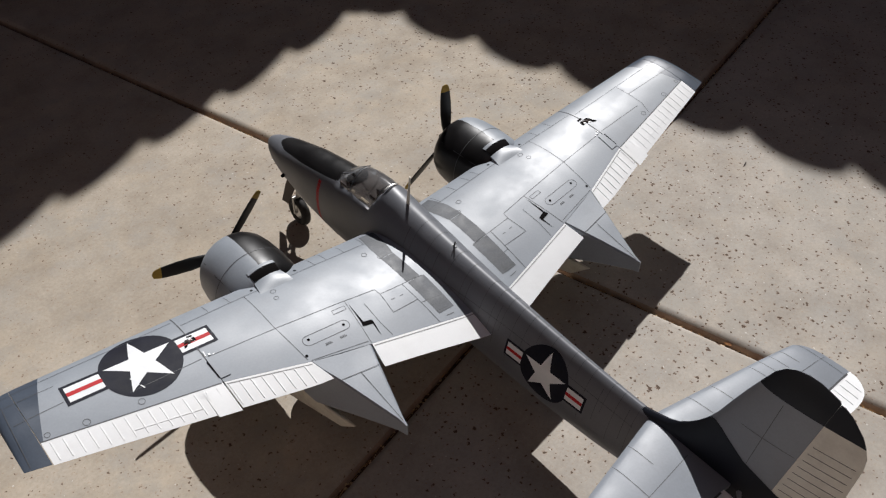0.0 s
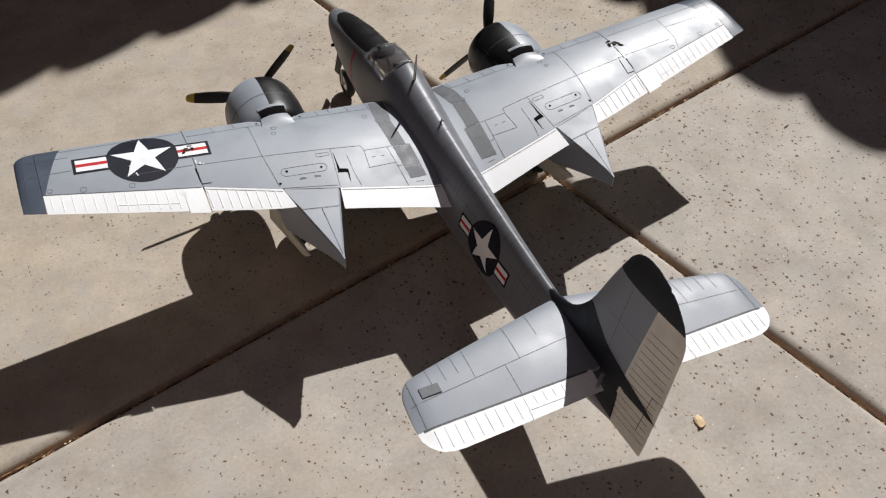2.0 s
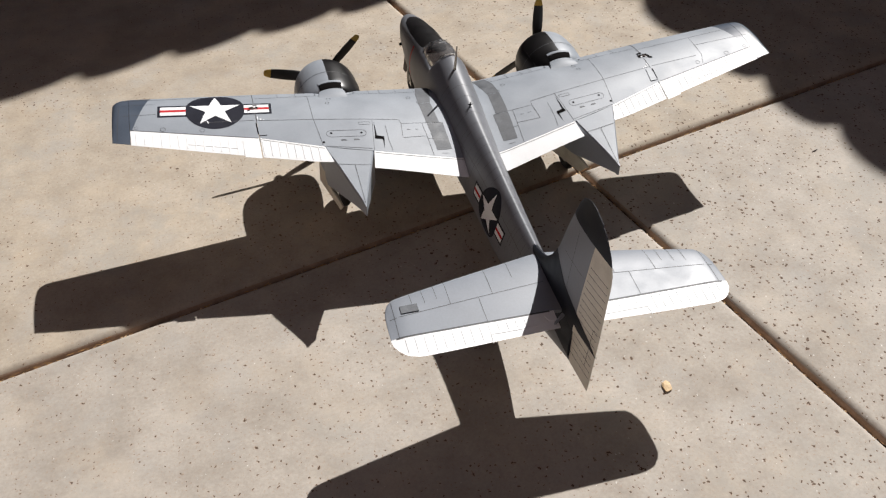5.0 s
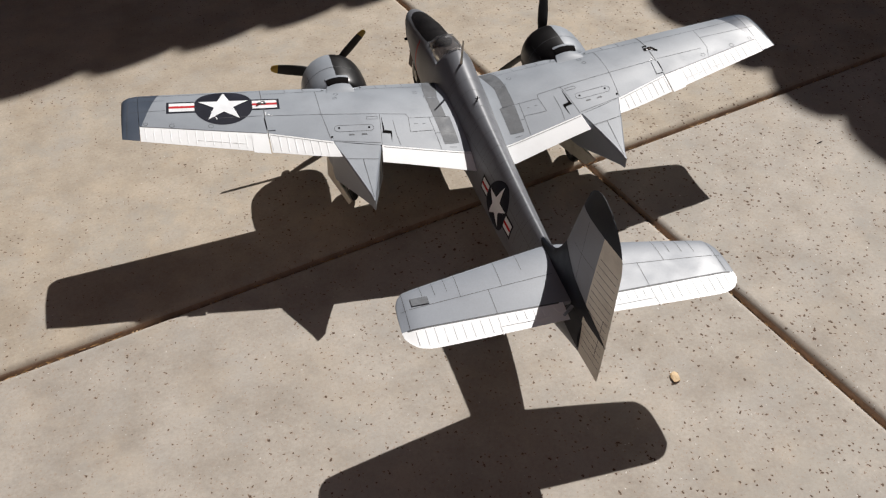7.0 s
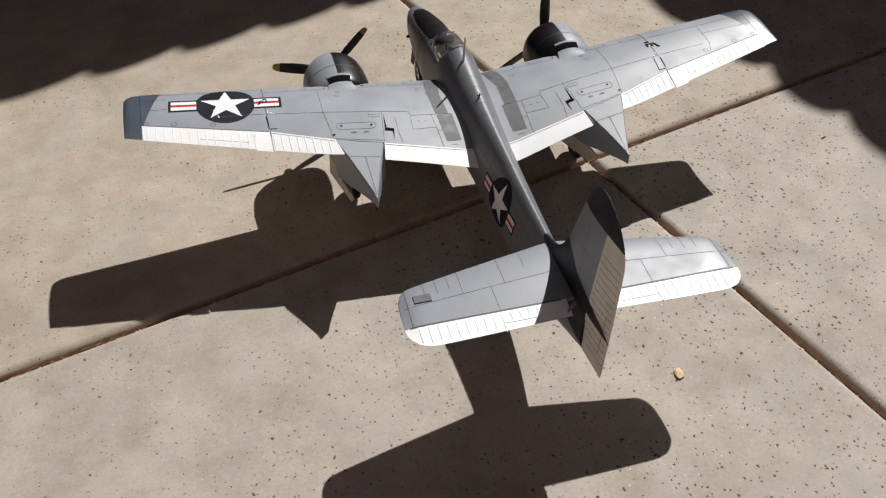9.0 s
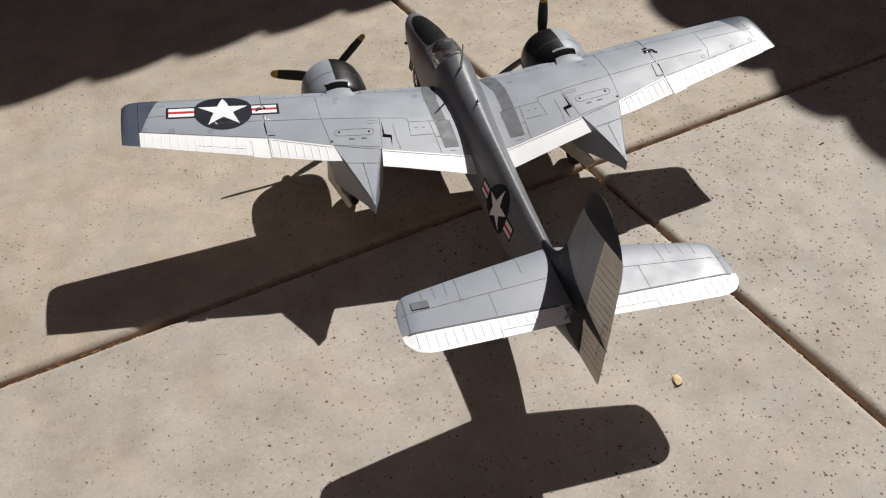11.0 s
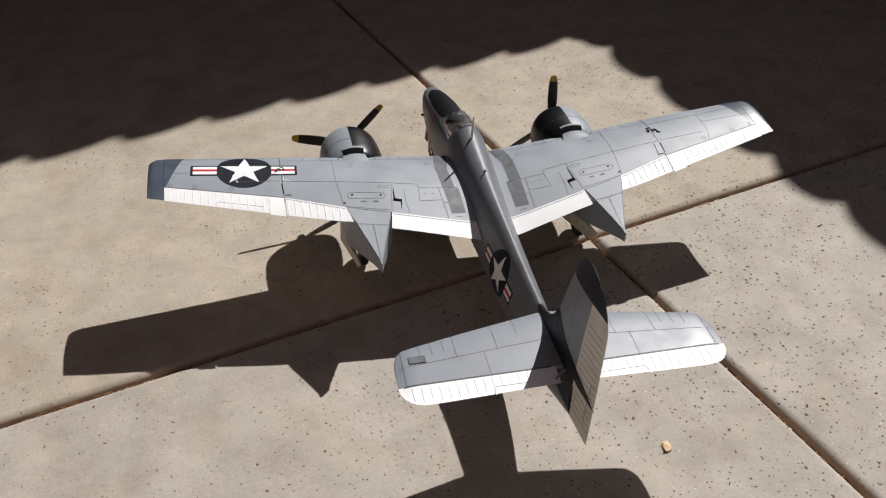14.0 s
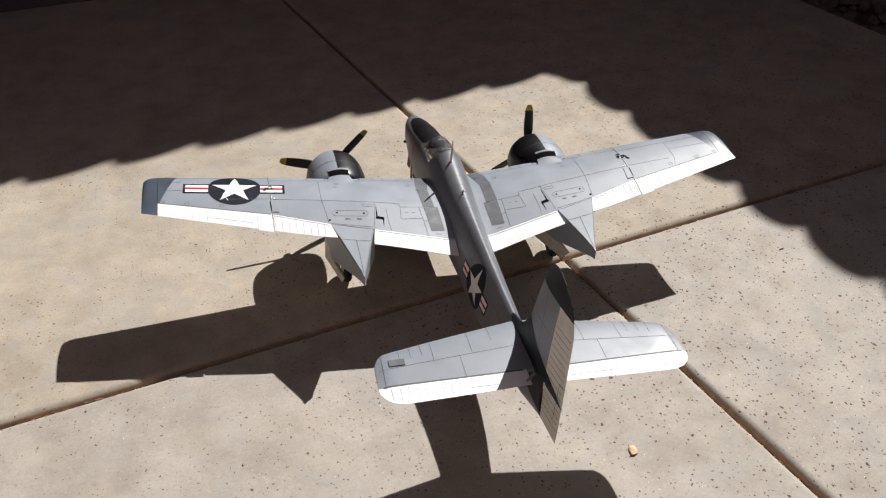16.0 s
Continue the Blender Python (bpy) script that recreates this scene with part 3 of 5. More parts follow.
def pill(xa, ya, xb, yb, r, k=9):
    """A closed outline with two round ends."""
    turn = math.atan2(yb - ya, xb - xa)
    pts = [(xb + r * math.cos(turn - math.pi / 2 + math.pi * i / k), yb + r * math.sin(turn - math.pi / 2 + math.pi * i / k)) for i in range(k + 1)]
    pts += [(xa + r * math.cos(turn + math.pi / 2 + math.pi * i / k), ya + r * math.sin(turn + math.pi / 2 + math.pi * i / k)) for i in range(k + 1)]
    return pts + [pts[0]]


INNER_LINES = [
    [(0.1098, 0.0505), (0.1100, 0.020), (0.1075, -0.0072)],
    [(0.1475, 0.0222), (0.1097, 0.0186), (0.0690, 0.0138), (0.0500, 0.0116), (0.0493, 0.0072), (0.0343, 0.0066), (0.0200, 0.0061)],
    [(0.0690, 0.0138), (0.0736, -0.0165)],
    [(0.1060, -0.0085), (0.0745, -0.0150)],
    [(0.0493, 0.0072), (0.0511, -0.0069), (0.0337, -0.0067), (0.0343, 0.0066)],
    [(0.0337, -0.0067), (0.0330, -0.0252)], [(0.0334, -0.0095), (0.0200, -0.0110)],
    pill(0.0790, 0.0004, 0.1004, 0.0022, 0.0031),
    [(0.0790, 0.0116), (0.0712, 0.0110), (0.0716, 0.0084), (0.0793, 0.0090), (0.0790, 0.0116)],
    [(0.1475, 0.0500), (0.1098, 0.0505), (0.0700, 0.0497), (0.0200, 0.0475)],
    [(0.1310, 0.0503), (0.1312, 0.0590)], [(0.1180, 0.0505), (0.1182, 0.0590)], [(0.0640, 0.0495), (0.0638, 0.0588)],
    [(0.0560, 0.0493), (0.0556, 0.0585)], [(0.0440, 0.0487), (0.0436, 0.0580)], [(0.0300, 0.0481), (0.0296, 0.0570)],
    [(0.0610, 0.0061), (0.0616, -0.0084), (0.0608, -0.0184)],
    ring_line(0.0953, 0.0435, 0.0016), ring_line(0.0970, 0.0375, 0.0014), ring_line(0.0368, 0.0385, 0.0016), ring_line(0.0303, 0.0315, 0.0017), ring_line(0.0246, 0.0305, 0.0017),
    [(0.0944, -0.0041), (0.0912, -0.0044)], [(0.0856, -0.0048), (0.0822, -0.0051)],
    [(0.0465, 0.0008), (0.0440, 0.0006)], [(0.0408, 0.0004), (0.0385, 0.0003)], [(0.0300, -0.0140), (0.0270, -0.0142)], [(0.0270, -0.0235), (0.0220, -0.0240)],
    [(0.0300, -0.0185), (0.0220, -0.0190)],
]
OUTER_LINES = [
    [(0.1505, 0.0228), (0.1880, 0.0240)], [(0.1925, 0.0470), (0.1925, 0.0238), (0.1895, 0.0146)], [(0.1925, 0.0362), (0.2385, 0.0362)],
    [(0.1505, 0.0470), (0.2380, 0.0490)], [(0.2390, 0.0500), (0.2412, 0.0130)],
    ring_line(0.2115, 0.0202, 0.0017), ring_line(0.2285, 0.0236, 0.0013), ring_line(0.1860, 0.0166, 0.0016),
]


def draped_shapes(shapes, height, step=0.0025):
    bm = bmesh.new()
    for pts in shapes:
        one = draped(flat_shape(pts), height, step)
        me = bpy.data.meshes.new("shape")
        one.to_mesh(me)
        one.free()
        bm.from_mesh(me)
        bpy.data.meshes.remove(me)
    return bm


def turned(pts, cx, cy, turn=0.0):
    c, s = math.cos(radians(turn)), math.sin(radians(turn))
    return [(cx + x * c - y * s, cy + x * s + y * c) for x, y in pts]


def rect(x0, x1, y0, y1):
    return [(x0, y0), (x1, y0), (x1, y1), (x0, y1)]


def insignia(parent, height_of, cx, cy, r, turn, facing, reach=1.9):
    """Star, disc and striped bars as thin decals. height_of(lift) gives the surface."""
    t = r * 0.085
    bar = r * 0.24
    out = r * reach
    place_ = lambda pts: turned(pts, cx, cy, turn)
    layers = (("insignia_disc", [place_(circle(0, 0, r, 56))], INK, 0.00010, "dark blue disc"),
              ("insignia_border", [place_(rect(-out, -r * 0.86, -bar - t, bar + t)), place_(rect(r * 0.86, out, -bar - t, bar + t))], INK, 0.00009, "dark blue border"),
              ("insignia_bar", [place_(rect(-out + t, -r * 0.97, -bar, bar)), place_(rect(r * 0.97, out - t, -bar, bar))], DECAL, 0.00017, "white bar"),
              ("insignia_stripe", [place_(rect(-out + t, -r * 0.97, -bar * 0.26, bar * 0.26)), place_(rect(r * 0.97, out - t, -bar * 0.26, bar * 0.26))], RED, 0.00023, "red stripe"),
              ("insignia_star", [place_(k) for k in star(r * 0.89)], DECAL, 0.00020, "white five-pointed star"))
    for name, shapes, mat, lift, label in layers:
        for group in ([shapes] if name == "insignia_star" else [[q] for q in shapes]):
            bm = draped_shapes(group, height_of(lift), r * 0.13)
            part(name, up_normals(bm, facing), mat, parent, label, weld=False, sharp=180)


def build_wing(side):
    inner = part("wing", wing_panel(side), GREY, aircraft)
    part("panel_line", up_normals(strip(mirrored(INNER_LINES, side), 0.00027, wing_top(0.00010))), LINE, inner, weld=False, sharp=180)
    walk_shapes = [[(side * x, y) for x, y in q] for q in (
        [(0.0175, 0.0560), (0.0275, 0.0570), (0.0305, 0.0420), (0.0312, 0.0300), (0.0222, 0.0300), (0.0195, 0.0420)], [(0.0222, 0.0296), (0.0312, 0.0296), (0.0308, 0.0066), (0.0215, 0.0066)],
        [(0.0190, 0.0058), (0.0306, 0.0058), (0.0296, -0.0205), (0.0190, -0.0205)])]
    part("walkway", up_normals(draped_shapes(walk_shapes, wing_top(0.00008))), WALK, inner, "scuffed dark grey walkway", weld=False, sharp=180)
    dots = [[(side * x, y) for x, y in circle(cx, cy, 0.0008, 14)] for cx, cy in ((0.1000, 0.0028), (0.0792, 0.0006), (0.1037, 0.0528), (0.0754, 0.0528), (0.1065, -0.0050))]
    part("fastener", up_normals(draped_shapes(dots, wing_top(0.00013), 0.01)), DARK, inner, "small black fasteners", weld=False, sharp=180)
    # air outlet ahead of the flap: slot and shaded ramp edges as black patches
    slot = [[(side * x, y) for x, y in q] for q in (((0.0684, 0.0108), (0.0690, -0.0030), (0.0702, -0.0030)), ((0.0702, -0.0030), (0.0642, -0.0048), (0.0645, -0.0074), (0.0711, -0.0060)),
                                                    ((0.0655, -0.0072), (0.0645, -0.0074), (0.0662, -0.0155)))]
    part("outlet_slot", up_normals(draped_shapes(slot, wing_top(0.00014))), DARK, inner, "black patches for the shaded air outlet slot", weld=False, sharp=180)
    marks = [turned(rect(dx - 0.0003, dx + 0.0003, -0.0004, 0.0003), side * x, y, side * 4.6) for x, y in ((0.0926, -0.0050), (0.0838, -0.0057)) for dx in (-0.0015, -0.0007, 0.0001, 0.0010, 0.0017)]
    part("stencil_mark", up_normals(draped_shapes(marks, wing_top(0.00012), 0.004)), LINE, inner, "small dark stencil marks", weld=False, sharp=180)
    # fixed white edge strip and flaps
    for x0, x1, name in ((0.0120, 0.0738, "flap"), (0.1064, 0.1485, "flap")):
        flap = part(name, surface(side, x0, x1, skew=0.0026 if x0 < 0.1 else 0.0, tuck=0.0 if x0 < 0.1 else 0.0040), WHITE, aircraft, "white flap in line with the wing")
        if x0 > 0.1:
            part("rib", ridge(mirrored(aft_lines([x0 + 0.0046 + 0.0052 * i for i in range(8)]), side), 0.0007, 0.00026, wing_top), WHITE, flap)
        lead = [[(x0 + 0.0005, wing_at(x0)[5] - 0.0016), ((x0 + x1) / 2, wing_at((x0 + x1) / 2)[5] - 0.0016), (x1 - 0.0005, wing_at(x1)[5] - 0.0016)]]
        part("flap_edge", up_normals(strip(mirrored(lead, side), 0.00045, wing_top(0.00014))), RIB, flap, weld=False, sharp=180)
    # folding outer panel
    outer_bm = outer_panel(side)
    painted(outer_bm, (side * 0.2265, 0.036, 0.09), (side, 0.33, 0), 1)
    outer = part("outer_wing", outer_bm, [GREY, TIPBLUE], aircraft, "grey folding outer wing with a dark blue-grey tip")
    part("wing_tip", tip_panel(side), TIPBLUE, outer, "dark blue-grey wing tip")
    clear_of = [[(0.2150, 0.0362), (0.2385, 0.0362)], [(0.1505, 0.0560), (0.2380, 0.0560)], [(0.2150, 0.0485), (0.2380, 0.0490)]]
    outer_lines = OUTER_LINES if side > 0 else [q for i, q in enumerate(OUTER_LINES) if i not in (1, 2, 3)] + clear_of
    part("panel_line", up_normals(strip(mirrored(outer_lines, side), 0.00027, wing_top(0.00010))), LINE, outer, weld=False, sharp=180)
    part("aileron", surface(side, 0.1494, 0.2325, notch=(0.1490, 0.1605, 0.0015)), WHITE, outer, "white aileron")
    ribs = aft_lines([0.1535 + 0.0054 * i for i in range(15)])
    hinge = [[(x, wing_at(x)[5] - 0.0002) for x in (0.1500, 0.19, 0.2325)]]
    part("panel_line", up_normals(strip(mirrored(hinge, side), 0.0006, wing_top(0.00008))), LINE, outer, weld=False, sharp=180)
    tab = [[(0.164, wing_at(0.164)[5] * 0.36 + wing_at(0.164)[2] * 0.64), (0.196, wing_at(0.196)[5] * 0.36 + wing_at(0.196)[2] * 0.64)]]
    part("rib", ridge(mirrored(ribs + tab, side), 0.0008, 0.00016, wing_top), WHITE, outer)
    if side < 0:
        insignia(outer, lambda lift: wing_top(lift), -0.1756, 0.0372, 0.0203, -2.8, (0, 0, 1))
        chips = [((-0.1846, 0.0312), (-0.1838, 0.0314), (-0.1822, 0.0256), (-0.1830, 0.0254)), ((-0.1822, 0.0250), (-0.1816, 0.0251), (-0.1808, 0.0226), (-0.1814, 0.0225))]
        part("worn_chip", up_normals(draped_shapes(chips, wing_top(0.00026), 0.004)), DECAL, outer, "bright worn paint chips", weld=False, sharp=180)
    # wing fold: a lug in a dark slot, small chipped plates, and a cover plate with a slit beside it
    top = wing_top(0)
    bm = bmesh.new()
    p = top(side * 0.1502, 0.0362)
    made = bmesh.ops.create_icosphere(bm, subdivisions=2, radius=0.0014)["verts"]
    for v in made:
        v.co = p + Vector((v.co.x * 0.9, v.co.y * 1.3, v.co.z * 0.8 - 0.0002))
    tube(bm, p + Vector((-0.0030, 0.0012, 0.0001)), p + Vector((0.0026, -0.0006, 0.0001)), 0.0005, seg=8)
    part("fold_lug", bm, LEATHER, inner, "brown metal hinge lug")
    big = 1.35 if side > 0 else 1.0
    dark_bits = [[(side * (0.1490 + dx * big), 0.0365 + (y - 0.0365) * big if y > 0.03 else y) for dx, y in q] for q in (
        ((-0.0022, 0.0398), (0.0006, 0.0402), (0.0006, 0.0391), (-0.0022, 0.0387)), ((0.0002, 0.0383), (0.0026, 0.0380), (0.0042, 0.0352), (0.0016, 0.0358)),
        ((-0.0026, 0.0378), (-0.0010, 0.0380), (-0.0012, 0.0352), (-0.0026, 0.0352)), ((0.0018, 0.0352), (0.0044, 0.0346), (0.0050, 0.0330), (0.0034, 0.0334)), ((0.0001, 0.0198), (0.0008, 0.0194), (0.0004, 0.0080), (-0.0002, 0.0090)))]
    part("fold_slot", up_normals(draped_shapes(dark_bits, wing_top(0.00028), 0.004)), DARK, inner, "dark wing fold slots", weld=False, sharp=180)
    chips = [[(side * (0.1490 + dx), y) for dx, y in q] for q in (
        ((-0.0020, 0.0370), (-0.0006, 0.0374), (-0.0002, 0.0352), (-0.0016, 0.0350)), ((-0.0056, 0.0222), (-0.0047, 0.0227), (-0.0043, 0.0217)), ((-0.0038, 0.0236), (-0.0026, 0.0240), (-0.0024, 0.0226), (-0.0034, 0.0222)), ((-0.0016, 0.0262), (-0.0009, 0.0265), (-0.0006, 0.0230), (-0.0012, 0.0228)),
        ((0.0020, 0.0350), (0.0032, 0.0346), (0.0030, 0.0334), (0.0019, 0.0338)))]
    part("worn_chip", up_normals(draped_shapes(chips, wing_top(0.00026), 0.004)), DECAL, inner, "bright worn paint chips", weld=False, sharp=180)
    bm = draped(flat_shape([(side * x, y) for x, y in ((0.1447, 0.0204), (0.1489, 0.0200), (0.1488, 0.0074), (0.1436, 0.0070))]), wing_top(0.00045), 0.003)
    up_normals(bm)
    bmesh.ops.solidify(bm, geom=bm.faces[:], thickness=0.0004)
    part("fold_cover", bm, GREY, inner, "raised grey cover plate")
    fold = [[(0.1489, 0.0606), (0.1489, 0.0402)], [(0.1489, 0.0335), (0.1489, 0.0205)]]
    part("panel_line", up_normals(strip(mirrored(fold, side), 0.0005, wing_top(0.00016))), LINE, inner, weld=False, sharp=180)


for side in (-1, 1):
    build_wing(side)


# fuselage: y, top, bottom, half width
BODY = ((0.1985, 0.0600, 0.0560, 0.0020), (0.1965, 0.0622, 0.0528, 0.0048), (0.1925, 0.0642, 0.0500, 0.0072), (0.1850, 0.0668, 0.0468, 0.0099), (0.1700, 0.0712, 0.0425, 0.0130),
        (0.1420, 0.0790, 0.0355, 0.0158), (0.1150, 0.0840, 0.0318, 0.0172), (0.1030, 0.0856, 0.0312, 0.0178), (0.1015, 0.0859, 0.0312, 0.0178), (0.0850, 0.0925, 0.0313, 0.0181), (0.0700, 0.0968, 0.0315, 0.0182),
        (0.0600, 0.0985, 0.0318, 0.0183), (0.0575, 0.0988, 0.0318, 0.0183), (0.0440, 0.0960, 0.0320, 0.0183), (0.0200, 0.0925, 0.0325, 0.0180), (0.0, 0.0899, 0.0332, 0.0168),
        (-0.0300, 0.0870, 0.0325, 0.0150), (-0.0600, 0.0846, 0.0318, 0.0138), (-0.0900, 0.0823, 0.0320, 0.0130), (-0.1200, 0.0808, 0.0335, 0.0116), (-0.1450, 0.0802, 0.0362, 0.0099),
        (-0.1520, 0.0790, 0.0372, 0.0092), (-0.1800, 0.0800, 0.0425, 0.0070), (-0.2085, 0.0790, 0.0505, 0.0032))


def body_at(y):
    ys = [r[0] for r in BODY][::-1]
    return [float(np.interp(y, ys, [r[i] for r in BODY][::-1])) for i in (1, 2, 3)]


def section(y):
    """Height of the widest level, half heights above and below it, half width, and the roundness above and below."""
    top, low, hw = body_at(y)
    widest = float(np.interp(y, (-0.20, -0.13, -0.03, 0.05, 0.11), (0.48, 0.42, 0.42, 0.42, 0.5)))
    crest = float(np.interp(y, (-0.20, -0.10, -0.02, 0.0575, 0.0850, 0.1030, 0.12), (1.6, 1.55, 1.72, 1.95, 2.0, 2.1, 2.2)))
    zc = low + (top - low) * widest
    return zc, top - zc, zc - low, hw, crest, 2.35


def wrap(y, a, lift=0.0):
    """A point on the fuselage at an angle round its section; 0 is the right side, a quarter turn the spine."""
    zc, up, down, hw, pu, pd = section(y)
    c, s_ = math.cos(a), math.sin(a)
    p = pu if s_ > 0 else pd
    return Vector(((hw + lift) * math.copysign(abs(c) ** (2 / p), c), y, zc + ((up if s_ > 0 else down) + lift) * math.copysign(abs(s_) ** (2 / p), s_)))


def body_ring(y, k=52):
    pts = [wrap(y, 2 * math.pi * i / k) for i in range(k)]
    if 0.0580 < y < 0.1020:  # the cockpit opening
        for p in pts:
            p.z = min(p.z, max(0.0838, 0.0996 - (y - 0.058) * 2.28))
    return pts


def body_side(lift, side=-1):
    """A point on the fuselage side from its place along y and its height."""
    def height(y, z):
        zc, up, down, hw, pu, pd = section(y)
        p, h = (pu, up) if z > zc else (pd, down)
        q = min(abs((z - zc) / h), 0.999)
        return Vector((side * (hw * (1 - q ** p) ** (1 / p) + lift), y, z + (lift * 0.6 if z > zc else 0)))
    return height


fus_y = sorted({round(v, 4) for r in BODY for v in (r[0],)} | {round(0.0440 - 0.006 * i, 4) for i in range(41)} | {0.178, 0.163, 0.156, 0.149, 0.135, 0.128, 0.121, 0.108, 0.1035, 0.0585, 0.0605, 0.0625, 0.0640, 0.0650, 0.0660}, reverse=True)
fus = loft([body_ring(y) for y in fus_y])
NOSE = (((0.0, 0.1795, 0), (0.0, 1.0, 0)), ((0.0026, 0.1795, 0), (0.75, 0.66, 0)), ((-0.0026, 0.1795, 0), (-0.75, 0.66, 0)), ((0.0050, 0.1765, 0), (0.93, 0.36, 0)), ((-0.0050, 0.1765, 0), (-0.93, 0.36, 0)))
for co, no in NOSE:
    painted(fus, co, no, 0)
painted(fus, (0, 0.183, 0.0662), (0, 0.19, 1), 1, lambda c: c.y > 0.1022 and all((c - Vector(co)).dot(Vector(no)) < 0 for co, no in NOSE))
painted(fus, (0, -0.152, 0.0790), (0, -0.42, 1), 2, lambda c: c.y < -0.135)
fuselage = part("fuselage", fus, [FUSE, BLACK, NAVY], aircraft, "grey fuselage with a black anti-glare nose panel", sharp=40)
insignia(fuselage, lambda lift: body_side(lift * 1.3), -0.0843, 0.0625, 0.0163, 1.0, (-1, 0, 0), 1.72)

side_lines = [[(y, body_at(y)[0] - 0.004), (y, 0.058)] for y in (0.030, 0.005, -0.022, -0.046, -0.118, -0.135)] + [[(0.03, 0.0745), (-0.05, 0.0735), (-0.14, 0.0700)]]
part("panel_line", up_normals(strip(side_lines, 0.00026, body_side(0.0001)), (-1, 0, 0)), LINE, fuselage, weld=False, sharp=180)
hoops = [[(y, radians(14)), (y + 0.0008, radians(150))] for y in (0.024, -0.018, -0.050, -0.066, -0.096, -0.122)]
hoops += [[(y, radians(30)), (y + 0.0006, radians(128))] for y in (-0.074, -0.083, -0.102)]
hoops += [[(y, radians(24)), (y + 0.0010, radians(186))] for y in (0.012, -0.006, -0.034, -0.042, -0.058, -0.110, -0.129, -0.140)]
hoops += [[(0.02, radians(28)), (-0.06, radians(33)), (-0.14, radians(38))]]
bm = bmesh.new()
for line in hoops:
    along = abs(line[0][0] - line[-1][0]) > 0.01
    k = 30
    rows = []
    for i in range(k + 1):
        q = i / k * (len(line) - 1)
        j = min(int(q), len(line) - 2)
        y, a = [line[j][m] + (line[j + 1][m] - line[j][m]) * (q - j) for m in (0, 1)]
        d = (0, 0.005) if along else (0.00009, 0)
        rows.append([bm.verts.new(wrap(y - d[0], a - d[1], 0.0001)), bm.verts.new(wrap(y + d[0], a + d[1], 0.0001))])
    for r0, r1 in zip(rows, rows[1:]):
        bm.faces.new((r0[0], r0[1], r1[1], r1[0]))
part("panel_line", up_normals(bm, (0.4, 0, 1)), LINE, fuselage, weld=False, sharp=180)
bm = bmesh.new()
tube(bm, (-0.0125, 0.1640, 0.0523), (-0.0155, 0.1640, 0.0520), 0.0016, 0.0010, seg=10)
part("nose_probe", bm, DARK, fuselage)
# small red warning marks beside the cockpit: plain bars
warn = [rect(0.1153, 0.1183, 0.0430 + 0.0022 * i, 0.0448 + 0.0022 * i) for i in range(15)]
part("warning_mark", up_normals(draped_shapes(warn, body_side(0.00012), 0.004), (-1, 0, 0)), RED, fuselage, "faded red warning marks", weld=False, sharp=180)


# cockpit and canopy
def canopy_ring(y, top, hw, base, slant=0.0, k=14):
    pts = []
    for i in range(k + 1):
        a = math.pi * i / k
        s_ = max(0.0, math.sin(a))
        pts.append(Vector((hw * math.cos(a), y + slant * (1 - s_), base + (top - base) * s_ ** 1.0)))
    return pts


CANOPY = ((0.1040, 0.0850, 0.0085, 0.0795, 0.0), (0.0980, 0.0890, 0.0108, 0.0785, 0.0), (0.0915, 0.0935, 0.0118, 0.0775, 0.001), (0.0845, 0.0972, 0.0124, 0.0770, 0.002),
          (0.0760, 0.0994, 0.0127, 0.0770, 0.004), (0.0660, 0.1003, 0.0126, 0.0770, 0.007), (0.0580, 0.0998, 0.0118, 0.0770, 0.010))
shell = []
for r in CANOPY:
    shell.append(canopy_ring(*r))
glass_bm = loft(shell, cap=False, closed=False)
bmesh.ops.recalc_face_normals(glass_bm, faces=glass_bm.faces)
canopy = part("canopy", glass_bm, GLASS, aircraft, "clear glazed cockpit canopy", weld=False, sharp=60)
canopy.visible_shadow = False


def hoop(r, width=0.0008, lift=0.0002):
    a = [p + Vector((math.copysign(lift, p.x), width / 2, lift)) for p in canopy_ring(*r, k=18)]
    b = [p + Vector((math.copysign(lift, p.x), -width / 2, lift)) for p in canopy_ring(*r, k=18)]
    bm = bmesh.new()
    va, vb = [bm.verts.new(p) for p in a], [bm.verts.new(p) for p in b]
    for i in range(len(a) - 1):
        bm.faces.new((va[i], va[i + 1], vb[i + 1], vb[i]))
    bmesh.ops.solidify(bm, geom=bm.faces[:], thickness=0.0005)
    return bm


for r, w in ((CANOPY[0], 0.0006), (CANOPY[3], 0.0007), (CANOPY[-1], 0.0011)):
    part("canopy_frame", hoop(r, w), METAL if w > 0.001 else FUSE, canopy)
for sx in (-1, 1):
    bm = bmesh.new()
    tube(bm, (sx * 0.0094, 0.1030, 0.0814), (sx * 0.0122, 0.0680, 0.0816), 0.0005, seg=8)
    tube(bm, (sx * 0.0040, 0.1035, 0.0846), (sx * 0.0055, 0.0858, 0.0958), 0.0003, seg=8)
    part("canopy_rail", bm, FUSE, canopy)
bm = bmesh.new()
for y0, y1, hw in ((0.0655, 0.0720, 0.0117), (0.0720, 0.0800, 0.0118), (0.0800, 0.0890, 0.0113), (0.0890, 0.0985, 0.0100)):
    box(bm, -hw, hw, y0, y1, 0.0780, 0.0843, 0.0003)
part("cockpit_floor", bm, LEATHER, fuselage, "dark brown cockpit interior")
bm = bmesh.new()
box(bm, -0.0050, 0.0050, 0.0640, 0.0668, 0.0830, 0.0950, 0.0008)
box(bm, -0.0050, 0.0050, 0.0664, 0.0745, 0.0830, 0.0860, 0.0006)
part("pilot_seat", bm, LEATHER, fuselage, "dark brown seat")
bm = bmesh.new()
box(bm, -0.0110, -0.0094, 0.0690, 0.0760, 0.0836, 0.0851, 0.0004)
